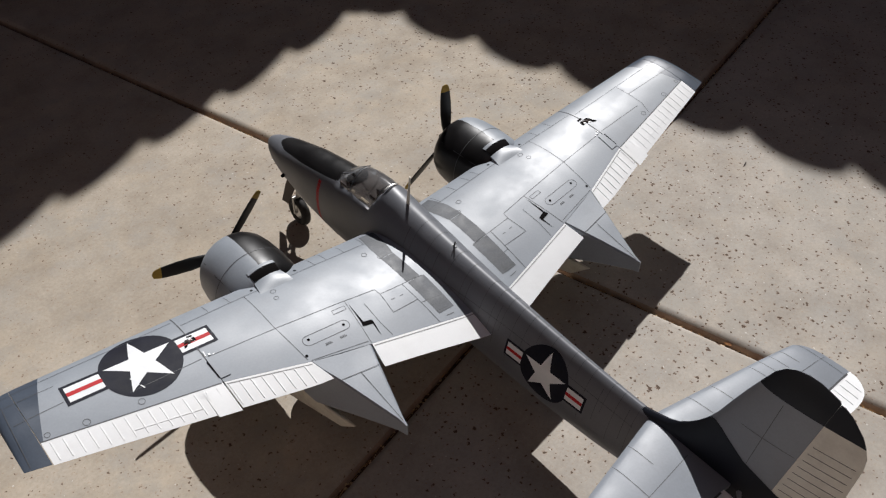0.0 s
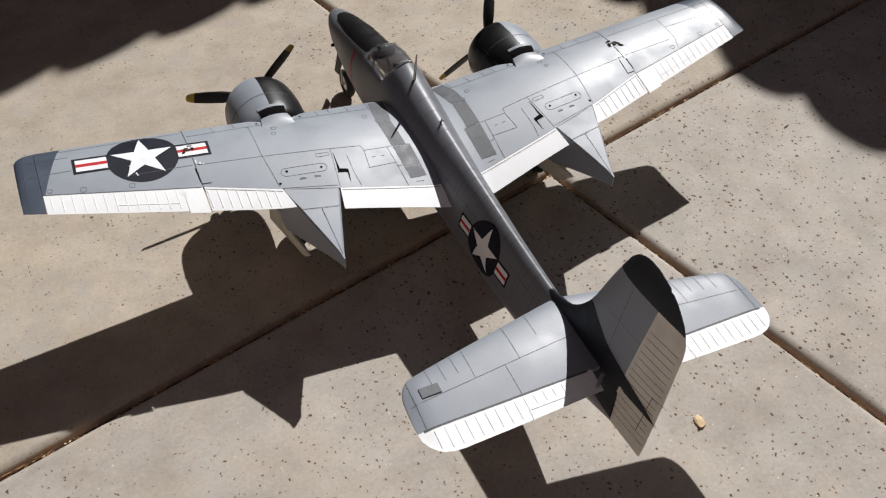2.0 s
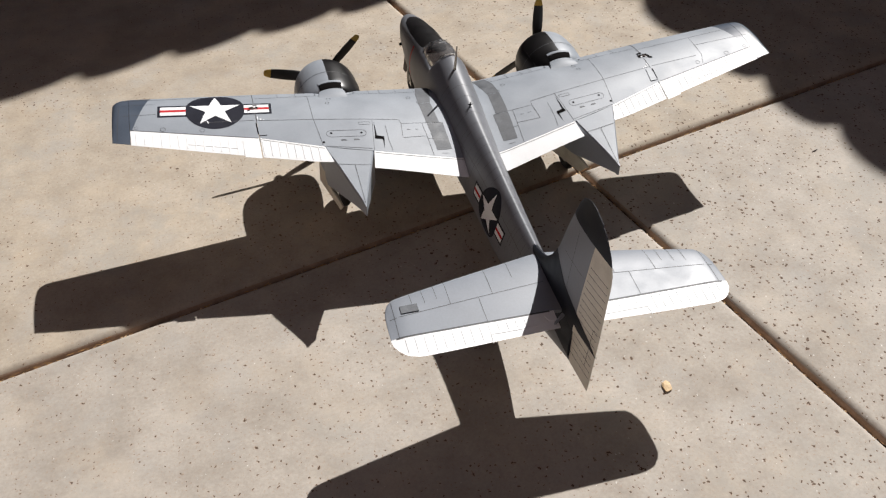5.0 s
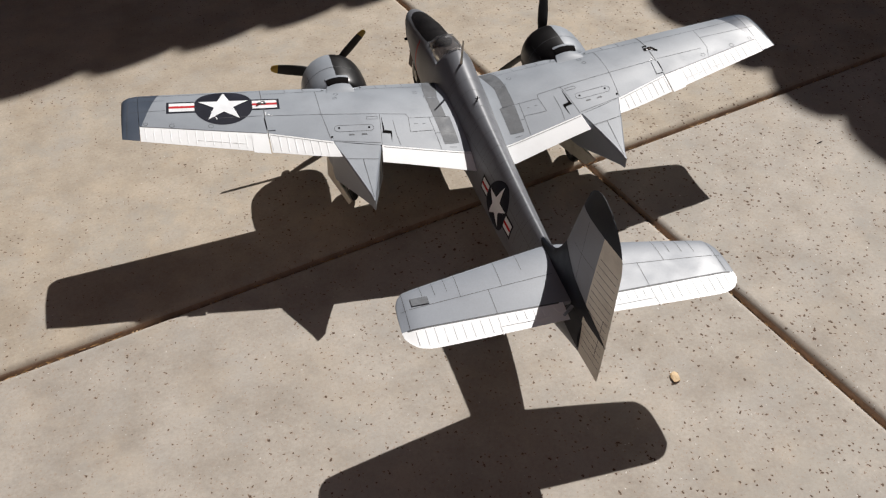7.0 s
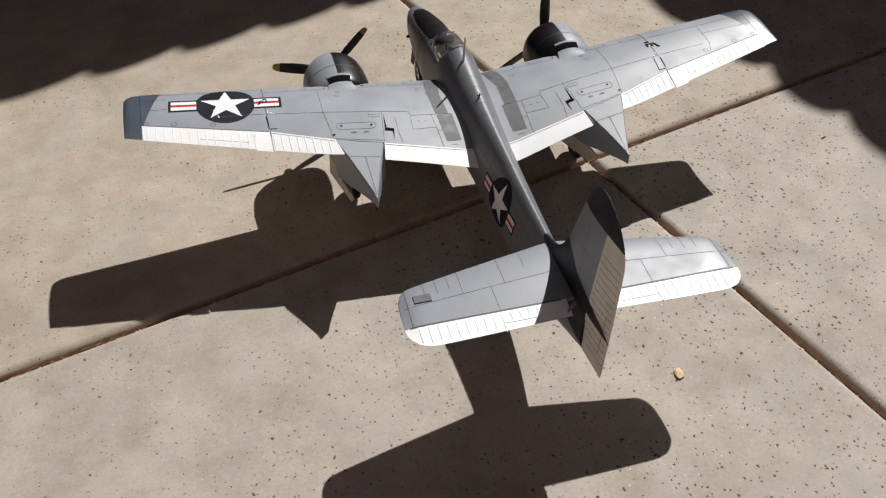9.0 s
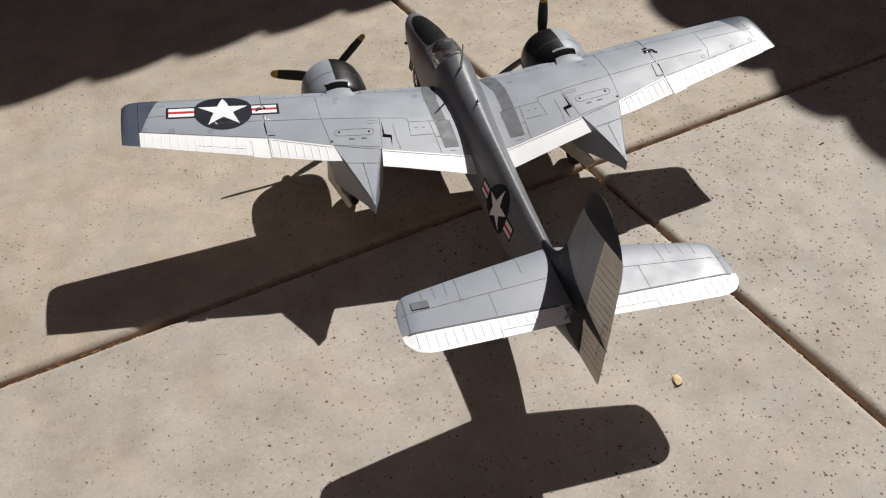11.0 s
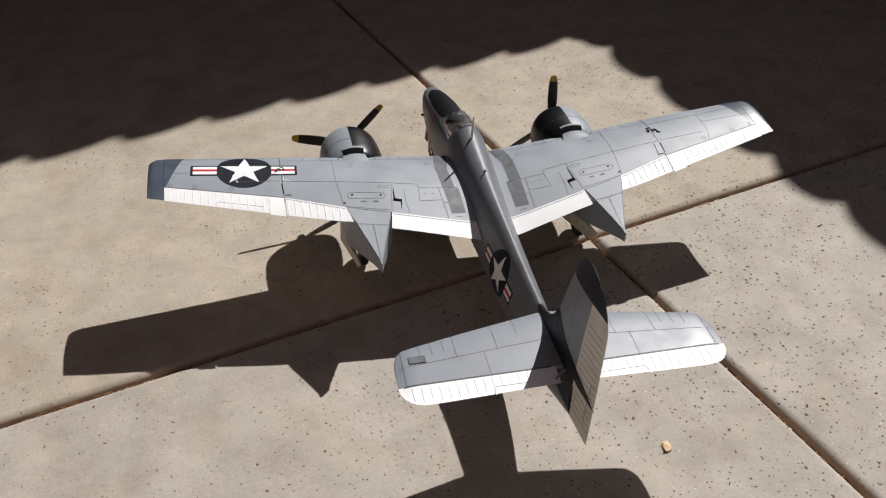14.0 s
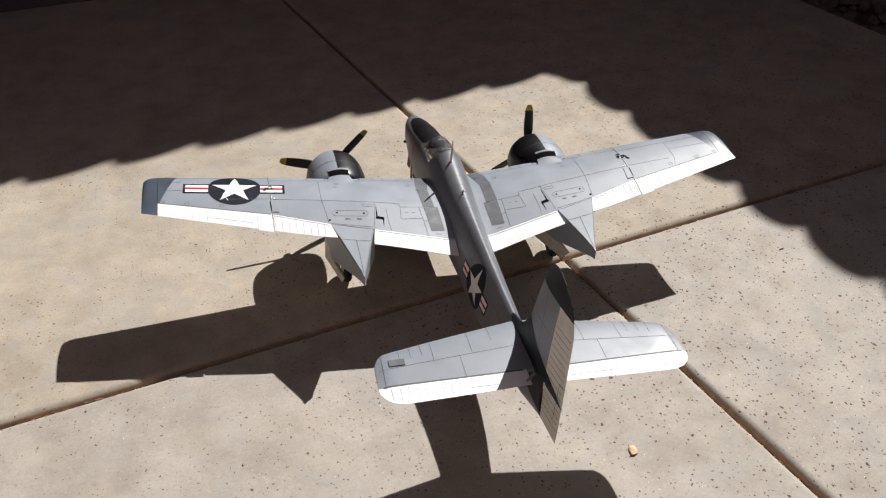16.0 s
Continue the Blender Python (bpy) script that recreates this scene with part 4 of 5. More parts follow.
box(bm, -0.0106, -0.0092, 0.0830, 0.0860, 0.0836, 0.0849, 0.0004)
part("side_console", bm, SEAT, fuselage, "cream side console")
bm = bmesh.new()
box(bm, -0.0070, 0.0070, 0.0905, 0.0955, 0.0830, 0.0884, 0.0012)
part("instrument_panel", bm, DARK, fuselage, "black instrument coaming")
bm = bmesh.new()
tube(bm, (0, 0.0425, 0.0940), (0.0007, 0.0405, 0.1160), 0.0011, 0.0005, seg=8)
part("antenna_mast", bm, CREAM, aircraft, "thin tan antenna mast")
bm = bmesh.new()
tube(bm, (0, 0.0012, 0.0895), (0, 0.0000, 0.0936), 0.0007, 0.0004, seg=8)
tube(bm, (-0.0018, 0.0005, 0.0915), (0.0018, 0.0005, 0.0915), 0.0003, seg=6)
part("antenna_stub", bm, BLACK, aircraft)


# engines
HUB_X, HUB_Z = 0.0910, 0.0611


def build_engine(side):
    cx = side * HUB_X
    bm = bmesh.new()
    cz = HUB_Z + 0.0010
    profile = ((0.0540, 0.0205), (0.0555, 0.0222), (0.0575, 0.0232), (0.0600, 0.0242), (0.0680, 0.0249), (0.0800, 0.0252), (0.0900, 0.0247), (0.0965, 0.0236), (0.1005, 0.0218), (0.1028, 0.0198), (0.1032, 0.0184),
               (0.1020, 0.0172), (0.0985, 0.0168), (0.0900, 0.0172))
    spun(bm, profile, (cx, 0, cz), "y", 48)
    painted(bm, (cx, 0, HUB_Z), (-side, 0, 0.0), 1)
    cowl = part("engine_cowl", bm, [GREY, BLACK], aircraft, "round engine cowl, grey with a black inboard half", sharp=45)
    bm = bmesh.new()
    spun(bm, ((0.0905, 0.0005), (0.0905, 0.0172)), (cx, 0, HUB_Z), "y", 32)
    spun(bm, ((0.0905, 0.0060), (0.0960, 0.0055), (0.1010, 0.0040), (0.1012, 0.0005)), (cx, 0, HUB_Z), "y", 24)
    for i in range(9):
        a = 2 * math.pi * i / 9
        tube(bm, (cx + 0.005 * math.cos(a), 0.0945, HUB_Z + 0.005 * math.sin(a)), (cx + 0.0152 * math.cos(a), 0.0945, HUB_Z + 0.0152 * math.sin(a)), 0.0028, seg=10)
    part("radial_engine", bm, DARK, cowl, "dark radial engine")
    # ring seam and lengthwise seams on the cowl
    bm = bmesh.new()
    spun(bm, ((0.0756, 0.02525), (0.0760, 0.02527)), (cx, 0, cz), "y", 48)
    for a in (38, 90, 142):
        for y0, y1, r0, r1 in ((0.0605, 0.0800, 0.02455, 0.02528), (0.0800, 0.0960, 0.02528, 0.02390)):
            d = Vector((math.cos(radians(a)), 0, math.sin(radians(a))))
            w = Vector((-d.z, 0, d.x)) * 0.00016
            p = [Vector((cx, y0, cz)) + d * r0 - w, Vector((cx, y0, cz)) + d * r0 + w, Vector((cx, y1, cz)) + d * r1 + w, Vector((cx, y1, cz)) + d * r1 - w]
            bm.faces.new([bm.verts.new(q) for q in p])
    part("panel_line", bm, LINE, cowl, sharp=180)
    # outlet under the rear lip of the cowl, and the fairing that runs from it down to the wing
    a0, a1 = (70.0, 110.5) if side < 0 else (72.5, 114.5)
    # the outlet's shaded hollow is a black patch laid on the cowl
    bm = bmesh.new()
    spun(bm, ((0.0556, 0.02240), (0.0575, 0.02345), (0.0600, 0.02440), (0.0617, 0.02462)), (cx, 0, cz), "y", 18, a0, a1)
    part("outlet_slot", bm, DARK, cowl, "black patch for the shaded cooling outlet in the cowl")
    bm = bmesh.new()
    spun(bm, ((0.0612, 0.02456), (0.0614, 0.02486), (0.0622, 0.02490), (0.0640, 0.02482)), (cx, 0, cz), "y", 18, a0, a1)
    part("outlet_lip", bm, [GREY, BLACK], cowl, sharp=40)
    for f in cowl.children[-1].data.polygons:
        f.material_index = 1 if (f.center.x - cx) * side < 0 else 0
    bm = bmesh.new()
    rows = []
    for q in [i / 6 for i in range(7)]:
        row = []
        for k in range(15):
            a = radians(a0 - 2 + (a1 - a0 + 4) * k / 14)
            crest = Vector((cx + 0.0226 * math.cos(a), 0.0562, cz + 0.0226 * math.sin(a)))
            foot_x = cx + 0.0226 * math.cos(a) * 1.25
            foot = wing_top(-0.0002)(foot_x, 0.0455)
            p = crest.lerp(foot, q)
            p.z += 0.0006 * math.sin(math.pi * q)
            row.append(bm.verts.new(p))
        rows.append(row)
    for r0, r1 in zip(rows, rows[1:]):
        for k in range(14):
            bm.faces.new((r0[k], r0[k + 1], r1[k + 1], r1[k]))
    for end in (0, 14):
        rim = [bm.verts.new(r[end].co - Vector((0, 0, 0.006))) for r in rows]
        for k in range(6):
            bm.faces.new((rows[k][end], rows[k + 1][end], rim[k + 1], rim[k]))
    bmesh.ops.recalc_face_normals(bm, faces=bm.faces)
    part("outlet_ramp", bm, GREY, cowl, sharp=40)
    # nacelle
    rings = []
    for y, top, low, hw, p in ((0.0600, 0.0826, 0.0396, 0.0215, 2.0), (0.0480, 0.0800, 0.0390, 0.0212, 2.1), (0.0300, 0.0790, 0.0390, 0.0205, 2.5), (0.0100, 0.0770, 0.0405, 0.0185, 3.2),
                               (-0.0060, 0.0745, 0.0440, 0.0150, 5.0)):
        zc, hh = (top + low) / 2, (top - low) / 2
        rings.append([Vector((side * (HUB_X - 0.0008) + hw * math.copysign(abs(math.cos(a)) ** (2 / p), math.cos(a)), y, zc + hh * math.copysign(abs(math.sin(a)) ** (2 / p), math.sin(a))))
                      for a in [2 * math.pi * i / 40 + 0.0001 for i in range(40)]])
    nacelle = part("nacelle", loft(rings), GREY, aircraft, "grey engine nacelle tapering to a wedge", sharp=40)

    # flat-topped wedge that runs out behind the wing
    def roof(x, y, lift=0.00012):
        k = (abs(x) - 0.0738) / 0.0334
        front_y, front_z = -0.0168 + 0.0080 * k, 0.0768 + 0.0047 * k
        q = (front_y - y) / (front_y + 0.0655)
        z = front_z + (0.0684 - front_z) * q
        k = min(max((y + 0.0270) / 0.0110, 0.0), 1.0)
        return Vector((x, y, z + (min(z, wing_top(-0.0001)(x, y).z) - z) * k + lift))
    bm = bmesh.new()
    rows = []
    for y, xi, xo, low in ((0.0040, 0.0740, 0.1068, 0.0420), (-0.0088, 0.0740, 0.1070, 0.0450), (-0.0168, 0.0742, 0.1045, 0.0472), (-0.0260, 0.0771, 0.1016, 0.0497), (-0.0380, 0.0809, 0.0979, 0.0530),
                           (-0.0500, 0.0846, 0.0942, 0.0562), (-0.0600, 0.0878, 0.0910, 0.0589), (-0.0653, 0.0890, 0.0899, 0.0604)):
        c = min(0.0009, (xo - xi) * 0.2)
        ti, to = roof(xi, y, 0).z, roof(xo, y, 0).z
        rows.append([bm.verts.new((side * x, y, z)) for x, z in ((xi, ti - c), (xi + c, ti), (xo - c, to), (xo, to - c), (xo, low + c * 2), (xo - c * 2, low), (xi + c * 2, low), (xi, low + c * 2))])
    for r0, r1 in zip(rows, rows[1:]):
        for i in range(8):
            j = (i + 1) % 8
            bm.faces.new((r0[i], r0[j], r1[j], r1[i]))
    bm.faces.new(rows[0])
    bm.faces.new(rows[-1][::-1])
    part("nacelle_tail", bm, GREY, nacelle, sharp=25)
    seams = [[(side * 0.0787, -0.0298), (side * 0.1012, -0.0266)], [(side * 0.0895, -0.0284), (side * 0.0893, -0.0620)]]
    part("panel_line", up_normals(strip(seams, 0.0003, roof)), LINE, nacelle, weld=False, sharp=180)
    # propeller
    bm = bmesh.new()
    spun(bm, ((0.1000, 0.0030), (0.1085, 0.0032), (0.1100, 0.0042), (0.1130, 0.0042), (0.1150, 0.0032), (0.1180, 0.0022), (0.1192, 0.0004)), (cx, 0, HUB_Z), "y", 20)
    hub = part("propeller", bm, BLADE, aircraft, "black three-bladed propeller with yellow blade tips")
    first = 46.7 if side < 0 else 91.8
    for i in range(3):
        a = radians(first + 120 * i)
        out = Vector((math.cos(a), 0, math.sin(a)))
        across = Vector((-math.sin(a), 0, math.cos(a)))
        rings = []
        for r, w, tk, tw in ((0.0025, 0.0016, 0.0016, 60), (0.0070, 0.0020, 0.0016, 50), (0.0130, 0.0031, 0.0011, 38), (0.0220, 0.0037, 0.0008, 30), (0.0320, 0.0036, 0.0006, 26), (0.0405, 0.0031, 0.0005, 24),
                             (0.0412, 0.0030, 0.0005, 24), (0.0437, 0.0025, 0.0004, 22), (0.0454, 0.0020, 0.0003, 18), (0.0461, 0.0006, 0.0002, 18)):
            t = radians(tw * 0.62 * side)
            e1 = across * math.cos(t) + Vector((0, 1, 0)) * math.sin(t)
            e2 = Vector((0, 1, 0)) * math.cos(t) - across * math.sin(t)
            rings.append([Vector((cx, 0.1118, HUB_Z)) + out * r + e1 * w * 1.12 * math.cos(b) + e2 * tk * math.sin(b) for b in [2 * math.pi * j / 14 for j in range(14)]])
        bm = loft(rings)
        bm.normal_update()
        for f in bm.faces:
            c = f.calc_center_median() - Vector((cx, 0.1118, HUB_Z))
            if c.length > 0.0406:
                f.material_index = 1
        part("blade", bm, [BLADE, YELLOW], hub, sharp=50)
    # main wheel and leg
    wx, wy, wr = side * 0.0915, 0.0270, 0.0135
    wz = wr + wx * math.tan(ROLL) + 0.00006
    leg = bmesh.new()
    tube(leg, (wx - side * 0.007, wy, wz), (wx - side * 0.007, wy + 0.002, 0.0460), 0.0016, 0.0019, seg=12)
    tube(leg, (wx - side * 0.008, wy, wz), (wx + side * 0.001, wy, wz), 0.0011, seg=10)
    tube(leg, (wx - side * 0.007, wy, 0.0260), (wx - side * 0.007, wy - 0.014, 0.0470), 0.0009, seg=8)
    gear = part("main_gear", leg, METAL, aircraft, "metal main landing gear leg")
    bm = bmesh.new()
    spun(bm, [(0.0036 * math.cos(q), wr - 0.0036 + 0.0036 * math.sin(q)) for q in [2 * math.pi * j / 14 for j in range(14)]], (wx, wy, wz), "x", 36, closed_profile=True)
    tyre = part("wheel", bm, RUBBER, gear, "black rubber tyre")
    bm = bmesh.new()
    spun(bm, ((-0.0026, 0.0004), (-0.0030, 0.0030), (-0.0024, 0.0072), (0.0024, 0.0072), (0.0030, 0.0030), (0.0026, 0.0004)), (wx, wy, wz), "x", 24)
    part("wheel_hub", bm, METAL, gear, "metal wheel hub")
    for s_ in (-1, 1):
        bm = bmesh.new()
        q = ((0.0745, 0.0300, 0.0460), (0.0735, 0.0300, 0.0225), (0.0757, 0.0180, 0.0250), (0.0807, -0.0215, 0.0330), (0.0808, -0.0355, 0.0470), (0.0765, -0.0180, 0.0480))
        a = [bm.verts.new((side * (HUB_X + s_ * (HUB_X - x)), y, z)) for x, y, z in q]
        b = [bm.verts.new((side * (HUB_X + s_ * (HUB_X - x - 0.0009)), y, z)) for x, y, z in q]
        bm.faces.new(a)
        bm.faces.new(b[::-1])
        for i in range(6):
            j = (i + 1) % 6
            bm.faces.new((a[i], a[j], b[j], b[i]))
        part("gear_door", bm, CREAM, gear, "cream landing gear door, hanging open")


for side in (-1, 1):
    build_engine(side)


# nose gear
bm = bmesh.new()
NW = (-0.0030, 0.1680, 0.0119)
tube(bm, (-0.0072, NW[1], NW[2]), (-0.0072, 0.1680, 0.0250), 0.0008, seg=8)
tube(bm, (0.0012, NW[1], NW[2]), (0.0012, 0.1680, 0.0250), 0.0008, seg=8)
tube(bm, (-0.0076, 0.1680, 0.0252), (0.0016, 0.1680, 0.0252), 0.0012, seg=10)
tube(bm, (-0.0030, 0.1680, 0.0250), (-0.0016, 0.1650, 0.0460), 0.0016, seg=12)
tube(bm, (-0.0076, NW[1], NW[2]), (0.0016, NW[1], NW[2]), 0.0008, seg=8)
tube(bm, (-0.0030, 0.1680, 0.0270), (-0.0016, 0.1560, 0.0420), 0.0009, seg=8)
nose_gear = part("nose_gear", bm, METAL, aircraft, "metal nose landing gear leg and fork")
bm = bmesh.new()
spun(bm, [(0.0034 * math.cos(q), 0.0118 - 0.0034 + 0.0034 * math.sin(q)) for q in [2 * math.pi * j / 14 for j in range(14)]], NW, "x", 32, closed_profile=True)
part("wheel", bm, RUBBER, nose_gear, "black rubber tyre")
bm = bmesh.new()
spun(bm, ((-0.0024, 0.0004), (-0.0030, 0.0028), (-0.0020, 0.0062), (0.0020, 0.0062), (0.0030, 0.0028), (0.0024, 0.0004)), NW, "x", 24)
part("wheel_hub", bm, METAL, nose_gear, "metal wheel hub")
bm = bmesh.new()
q = ((-0.0078, 0.1820, 0.0162), (-0.0078, 0.1735, 0.0357), (-0.0078, 0.1690, 0.0440), (-0.0062, 0.1600, 0.0440), (-0.0070, 0.1750, 0.0165))
front = [bm.verts.new(p) for p in q]
back = [bm.verts.new((x - 0.0007, y, z)) for x, y, z in q]
bm.faces.new(front)
bm.faces.new(back[::-1])
for i in range(5):
    j = (i + 1) % 5
    bm.faces.new((front[i], front[j], back[j], back[i]))
part("gear_door", bm, LEATHER, nose_gear, "dark nose gear door")

# ---------------------------------------------------------------- tail
ST_X = (0.0, 0.0050, 0.0570, 0.0870, 0.0945, 0.0985, 0.1005, 0.1012)
ST_LE = (-0.1445, -0.1450, -0.1550, -0.1612, -0.1632, -0.1675, -0.1735, -0.1850)
ST_TE = (-0.2048, -0.2049, -0.2067, -0.2074, -0.2052, -0.2008, -0.1970, -0.1925)
ST_HINGE = -0.1928
TAIL_TILT = 0.018  # the tailplane was glued on a little out of level


def tail_point(x, y, top, lift=0.0):
    ax = abs(x)
    le, te = float(np.interp(ax, ST_X, ST_LE)), float(np.interp(ax, ST_X, ST_TE))
    c = max(le - te, 1e-5)
    s = min(max((le - y) / c, 0.0), 1.0)
    t = 0.115 * float(np.interp(ax, (0, 0.094, 0.101), (1, 0.9, 0.35)))
    z = 0.0772 - 0.0008 * (-0.1475 - y) / 0.061
    return Vector((x, y, z + (1 if top else -1) * t * thick(s) * min(c, 0.055) + lift - TAIL_TILT * x))


def tail_ring(x, y0, y1, k=10):
    pts = []
    for top in (True, False):
        row = [tail_point(x, y0 + (y1 - y0) * (i / k) ** 1.6, top) for i in range(k + 1)]
        pts += row[::-1] if top else row[1:]
    return pts


def tail_top(lift):
    return lambda x, y: tail_point(x, y, True, lift)


for side in (-1, 1):
    rings = []
    for x in spread(0.0, 0.0940, 0.006) + [0.0960, 0.0978, 0.0992, 0.1000, 0.1006, 0.1010]:
        le = float(np.interp(x, ST_X, ST_LE))
        rings.append(tail_ring(side * x, le, max(ST_HINGE, float(np.interp(x, ST_X, ST_TE)) + 0.0003)))
    stab = part("tailplane", loft(rings), DIMMED_GREY, aircraft)
    rings = []
    for x in spread(0.0075, 0.0930, 0.005) + [0.0955, 0.0970, 0.0985, 0.0994, 0.1001, 0.1005, 0.1008, 0.1010]:
        rings.append(tail_ring(side * x, ST_HINGE + 0.0002, min(ST_HINGE - 0.0008, float(np.interp(x, ST_X, ST_TE))), k=5))
    elevator = part("elevator", loft(rings), WHITE, aircraft, "white elevator")
    ribs = []
    for x in [0.0205 + 0.0052 * i for i in range(15)]:
        te = float(np.interp(x, ST_X, ST_TE))
        ribs.append([(side * x, ST_HINGE - 0.0016), (side * x, ST_HINGE + (te - ST_HINGE) * (0.5 if x < 0.046 else 0.84))])
    ribs += [[(side * 0.018, -0.2013), (side * 0.0470, -0.2013), (side * 0.0470, -0.2072)], [(side * 0.014, -0.1953), (side * 0.012, -0.1993), (side * 0.009, -0.1993)]]
    part("rib", ridge(ribs, 0.0006, 0.00026, tail_top), WHITE, elevator)
    lines = [[(side * 0.006, -0.1710), (side * 0.0985, -0.1790)], [(side * 0.0462, -0.1744), (side * 0.0462, -0.1926)], [(side * 0.0372, -0.1520), (side * 0.0376, -0.1735)],
             [(side * 0.0625, -0.1568), (side * 0.0630, -0.1760)], [(side * 0.0955, -0.1650), (side * 0.0962, -0.1924)], [(side * 0.0225, -0.1490), (side * 0.0228, -0.1640)]]
    # shade along the elevator hinge, put in as a dark strip
    part("hinge_line", up_normals(strip([[(side * 0.010, ST_HINGE), (side * 0.098, ST_HINGE)]], 0.0010, tail_top(0.00015))), LINE, stab, weld=False, sharp=180)
    lines += [[(side * x, float(np.interp(x, ST_X, ST_LE)) - 0.001), (side * x, float(np.interp(x, ST_X, ST_LE)) - 0.0125)] for x in (0.0695, 0.0768, 0.0841)]
    part("panel_line", up_normals(strip(lines, 0.00026, tail_top(0.0001))), LINE, stab, weld=False, sharp=180)
    if side < 0:
        bm = draped(flat_shape(rect(-0.0915, -0.0815, -0.1768, -0.1713)), tail_top(0.0006), 0.004)
        bmesh.ops.solidify(bm, geom=bm.faces[:], thickness=0.0009)
        part("access_plate", bm, WALK, stab, "small dark grey access plate")


FIN_LE = ((0.0760, -0.1290), (0.0795, -0.1370), (0.0818, -0.1450), (0.0842, -0.1520), (0.0866, -0.1565), (0.0890, -0.1598), (0.0920, -0.1630), (0.0970, -0.1670), (0.1040, -0.1715), (0.1130, -0.1757), (0.1250, -0.1800), (0.1370, -0.1845),
          (0.1480, -0.1890), (0.1560, -0.1925), (0.1605, -0.1960), (0.1632, -0.2000), (0.1645, -0.2050))
FIN_TE = ((0.0515, -0.2320), (0.0600, -0.2331), (0.1000, -0.2355), (0.1380, -0.2370), (0.1450, -0.2360), (0.1520, -0.2318), (0.1580, -0.2258), (0.1620, -0.2190), (0.1645, -0.2100))


def fin_le(z):
    return float(np.interp(z, [a for a, _ in FIN_LE], [b for _, b in FIN_LE]))


def fin_te(z):
    return float(np.interp(z, [a for a, _ in FIN_TE], [b for _, b in FIN_TE]))


def fin_hinge(z):
    return -0.2040 - (z - 0.0507) * 0.143


def fin_half(z, y):
    le, te = fin_le(max(z, 0.0760)), fin_te(z)
    s = (le - y) / (le - te)
    c = min(le - te, 0.062)
    return max(0.00015, 0.105 * c * thick(s) * (1.0 if z < 0.155 else max(0.2, (0.1655 - z) / 0.0105)))


def fin_ring(z, y0, y1, k=10):
    ys = [y0 + (y1 - y0) * (i / k) ** 1.5 for i in range(k + 1)]
    return [Vector((-fin_half(z, y), y, z)) for y in ys[::-1]] + [Vector((fin_half(z, y), y, z)) for y in ys[1:]]


LEVELS = [0.0760, 0.0778, 0.0795, 0.0806, 0.0818, 0.0830, 0.0842, 0.0854, 0.0866, 0.0878, 0.0890, 0.0905, 0.0920, 0.0945, 0.0970, 0.1005, 0.1040, 0.1085, 0.1130, 0.1190, 0.1250, 0.1310, 0.1370, 0.1430, 0.1480, 0.1520, 0.1560, 0.1585, 0.1605, 0.1620, 0.1632, 0.1640, 0.1645]
fin_bm = loft([fin_ring(z, fin_le(z), max(fin_hinge(z), fin_te(z))) for z in LEVELS])
painted(fin_bm, (0, -0.2, 0.1462), (0, 0.03, 1), 1)
painted(fin_bm, (0, -0.2, 0.0868), (0, 0, -1), 1)
painted(fin_bm, (0, -0.16, 0.0908), (0, 0, -1), 1, lambda c: c.y > -0.1630)
painted(fin_bm, (0, -0.16, 0.1060), (0, 0, -1), 1, lambda c: c.y > fin_le(max(c.z, 0.078)) - 0.0032)
fin = part("fin", fin_bm, [DIMMED_GREY, NAVY], aircraft, "grey fin with a navy top", sharp=45)
rud_bm = loft([fin_ring(z, fin_hinge(z) - 0.0001, fin_te(z), k=5) for z in [0.0516, 0.0570, 0.0640, 0.0740] + [z for z in LEVELS if 0.08 < z < 0.1642 and fin_te(z) < fin_hinge(z) - 0.0008]])
painted(rud_bm, (0, -0.2, 0.1462), (0, 0.03, 1), 1)
rudder = part("rudder", rud_bm, [FADED, NAVY], aircraft, "cream rudder with a navy top", sharp=45)


def fin_side(lift, side=-1):
    return lambda y, z: Vector((side * (fin_half(z, y) + lift), y, z))


rud_lines = [[(fin_hinge(z) - 0.0018, z), (fin_te(z) + 0.0018, z + 0.0012)] for z in [0.0600 + 0.0052 * i for i in range(15)]] + [[(-0.2290, 0.098), (-0.2255, 0.066)], [(-0.2290, 0.098), (-0.2365, 0.0995)]]
part("rib", up_normals(strip(rud_lines, 0.0004, fin_side(0.0001)), (-1, 0, 0)), LINE, rudder, weld=False, sharp=180)
FILLET = [(-0.1600, 0.0886), (-0.1634, 0.0920), (-0.1674, 0.0970), (-0.1718, 0.1040), (-0.1738, 0.1080), (-0.1765, 0.1092), (-0.1807, 0.1080), (-0.1869, 0.1040), (-0.1945, 0.0985), (-0.2038, 0.0950),
          (-0.2120, 0.0918), (-0.2120, 0.0815), (-0.1900, 0.0825), (-0.1600, 0.0850)]
FILLET_AFT = [(-0.2120, 0.0918), (-0.2265, 0.0868), (-0.2362, 0.0822), (-0.2269, 0.0822), (-0.2120, 0.0812)]
for sx in (-1, 1):
    part("dark_fillet", up_normals(draped_shapes([FILLET], fin_side(0.00014, sx), 0.003), (sx, 0, 0)), NAVY, fin, "navy painted fillet", weld=False, sharp=180)
    part("dark_fillet", up_normals(draped_shapes([FILLET_AFT], fin_side(0.00018, sx), 0.003), (sx, 0, 0)), NAVY, rudder, "navy painted stripe", weld=False, sharp=180)
fin_lines = [[(-0.1880, 0.1190), (-0.2130, 0.1205)], [(-0.1960, 0.0985), (-0.2010, 0.1440)]]
part("panel_line", up_normals(strip(fin_lines, 0.00026, fin_side(0.0001)), (-1, 0, 0)), LINE, fin, weld=False, sharp=180)
bm = bmesh.new()
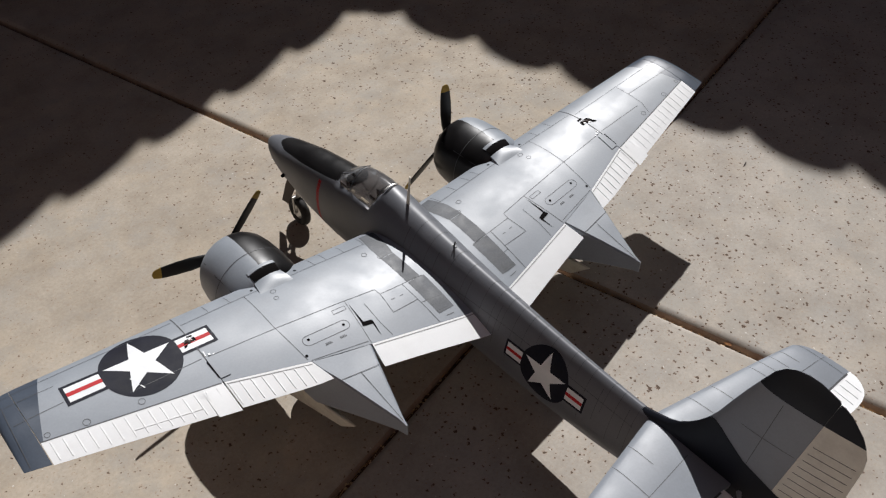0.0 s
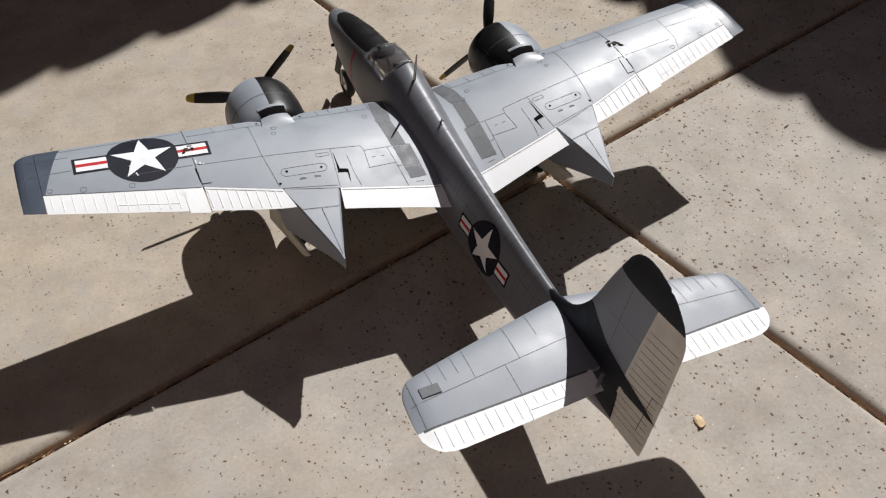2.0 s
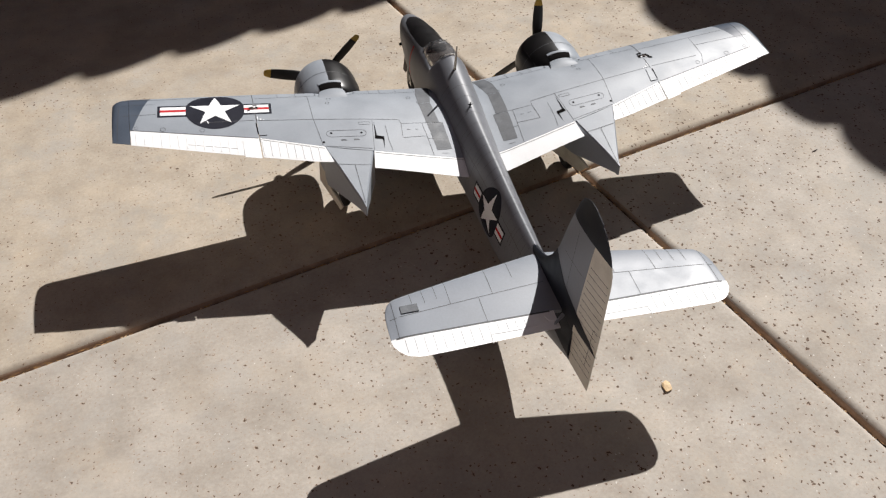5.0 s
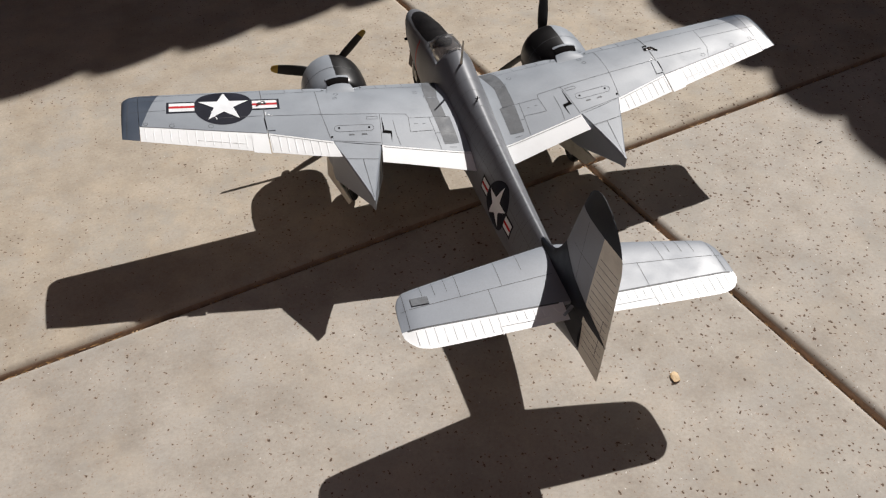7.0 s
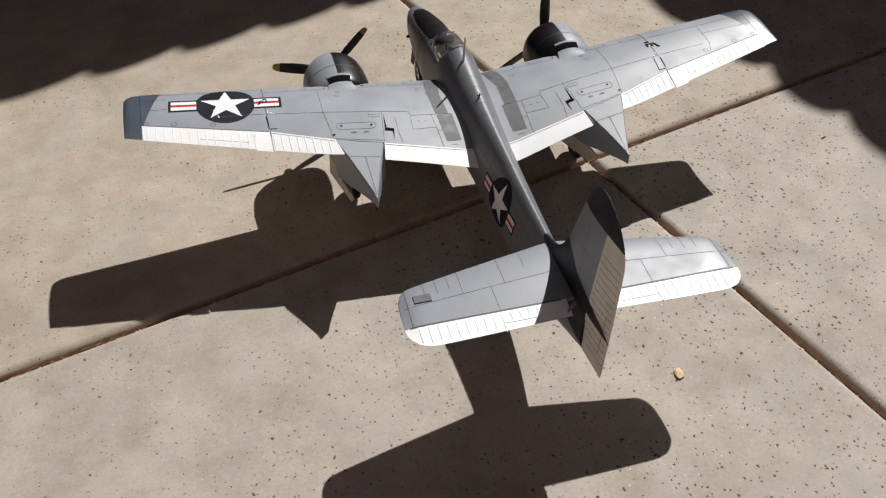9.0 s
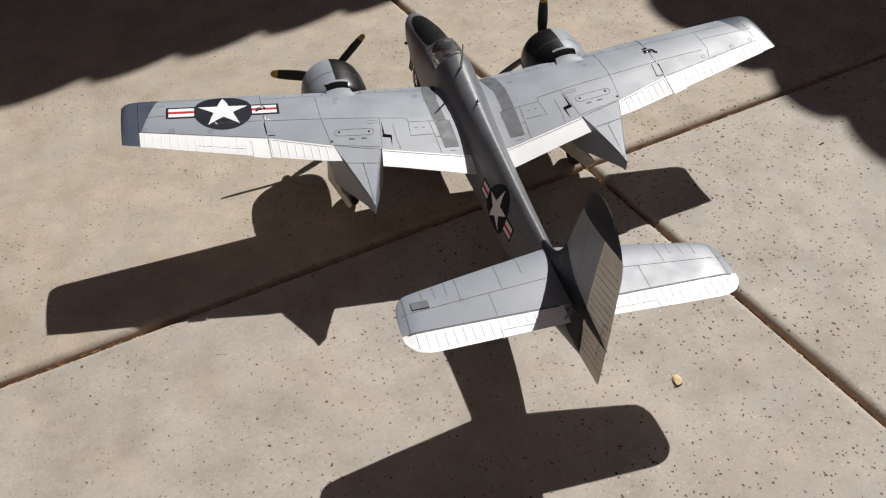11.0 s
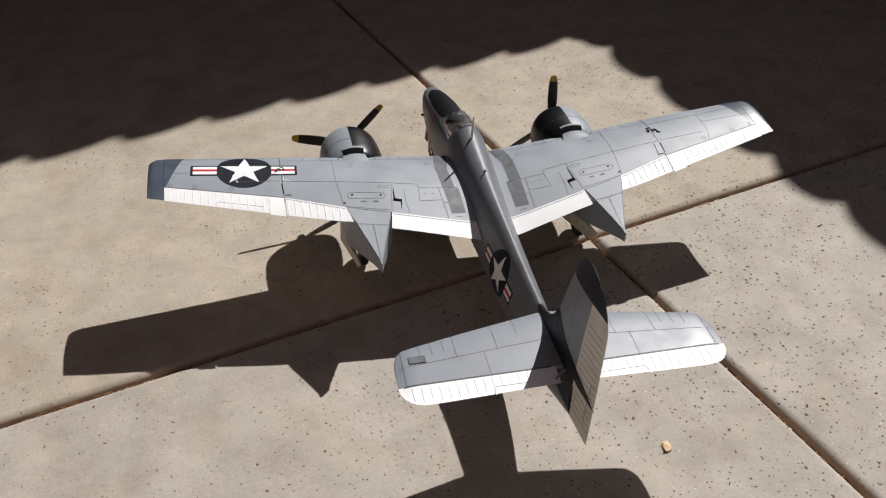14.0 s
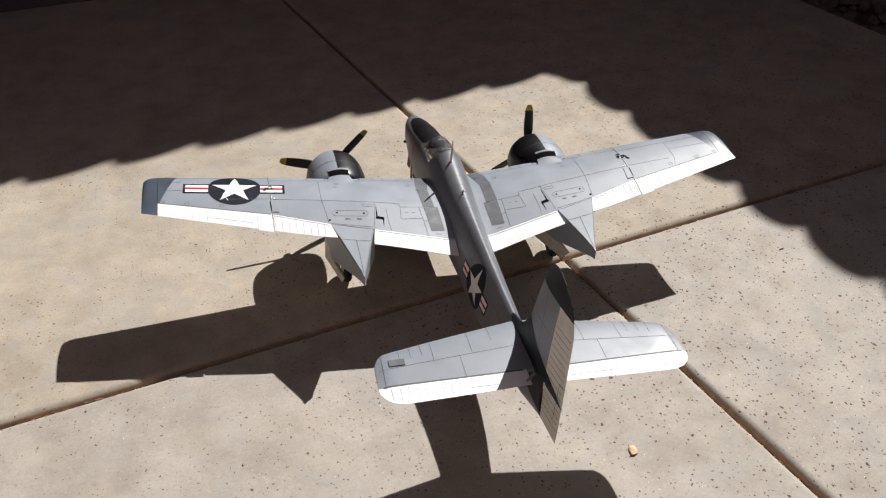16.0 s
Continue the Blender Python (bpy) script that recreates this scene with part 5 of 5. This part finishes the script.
tube(bm, (-0.004, -0.1980, 0.0790), (-0.0105, -0.2030, 0.0785), 0.0012, 0.0008, seg=8)
part("tail_fairing", bm, GREY, fuselage)

# ---------------------------------------------------------------- small loose things on the ground


def pebble(name, place_, size, mat, label, seed):
    rng = random.Random(seed)
    bm = bmesh.new()
    made = bmesh.ops.create_icosphere(bm, subdivisions=2, radius=1)["verts"]
    for v in made:
        k = 1 + 0.35 * noise.noise(v.co * 1.3 + Vector((seed, 0, 0))) + 0.12 * noise.noise(v.co * 4)
        v.co = Vector((v.co.x * size[0], v.co.y * size[1], v.co.z * size[2])) * k
    low = min(v.co.z for v in bm.verts)
    bm.transform(Matrix.Translation((place_[0], place_[1], place_[2] - low)) @ Matrix.Rotation(rng.uniform(0, 6), 4, "Z"))
    return tagged(part(name, bm, mat, sharp=12), label, "stone")


pebble("pebble", (0.0711, -0.2055, -0.0001), (0.0047, 0.0030, 0.0010), TAN, "small tan chip of stone lying on the concrete", 3)


def leaf_bit(place_, length, width, turn, seed, label="curled brown scrap of dry leaf in the joint"):
    """A small curled flake with a ragged outline and a midrib fold."""
    rng = random.Random(seed)
    bm = bmesh.new()
    k = 9
    rows = []
    for i in range(k + 1):
        q = i / k
        w = width * math.sin(math.pi * min(max(q, 0.03), 0.97)) ** 0.7 * rng.uniform(0.75, 1.1)
        lift = 0.22 * length * (q - 0.5) ** 2
        rows.append([bm.verts.new((length * (q - 0.5), -w, lift + w * 0.35)), bm.verts.new((length * (q - 0.5), 0, lift)), bm.verts.new((length * (q - 0.5), w, lift + w * 0.5))])
    for r0, r1 in zip(rows, rows[1:]):
        for j in range(2):
            bm.faces.new((r0[j], r0[j + 1], r1[j + 1], r1[j]))
    bmesh.ops.solidify(bm, geom=bm.faces[:], thickness=0.00025)
    low = min(v.co.z for v in bm.verts)
    bm.transform(Matrix.Translation((place_[0], place_[1], place_[2] - low)) @ Matrix.Rotation(radians(turn), 4, "Z"))
    return tagged(part("leaf_scrap", bm, LEAF, sharp=60), label, "leaf", "dry leaf scraps")


for x, y, length, width, turn in ((-0.2700, -0.0675, 0.0080, 0.0022, 20), (0.1182, -0.0744, 0.0060, 0.0016, 100), (0.1237, -0.0801, 0.0048, 0.0014, 60), (0.1000, 0.0020, 0.0055, 0.0015, 15),
                                  (0.1370, -0.1110, 0.0050, 0.0014, 110), (0.1480, -0.1860, 0.0045, 0.0012, 95)):
    leaf_bit((x, y, -0.0030), length, width, turn, int(abs(x) * 9000))

bm = bmesh.new()
spots = [Vector((0.2972, -0.0094, 0.0003)), Vector((0.2995, -0.0087, 0.0005)), Vector((0.3014, -0.0083, 0.0005)), Vector((0.3034, -0.0072, 0.0003))]
for a, b, r0, r1 in zip(spots, spots[1:], (0.0003, 0.0005, 0.0005), (0.0005, 0.0005, 0.0002)):
    tube(bm, a, b, r0, r1, seg=7)
tagged(part("twig", bm, LEATHER, sharp=50), "short dark brown bit of twig on the concrete", "twig")
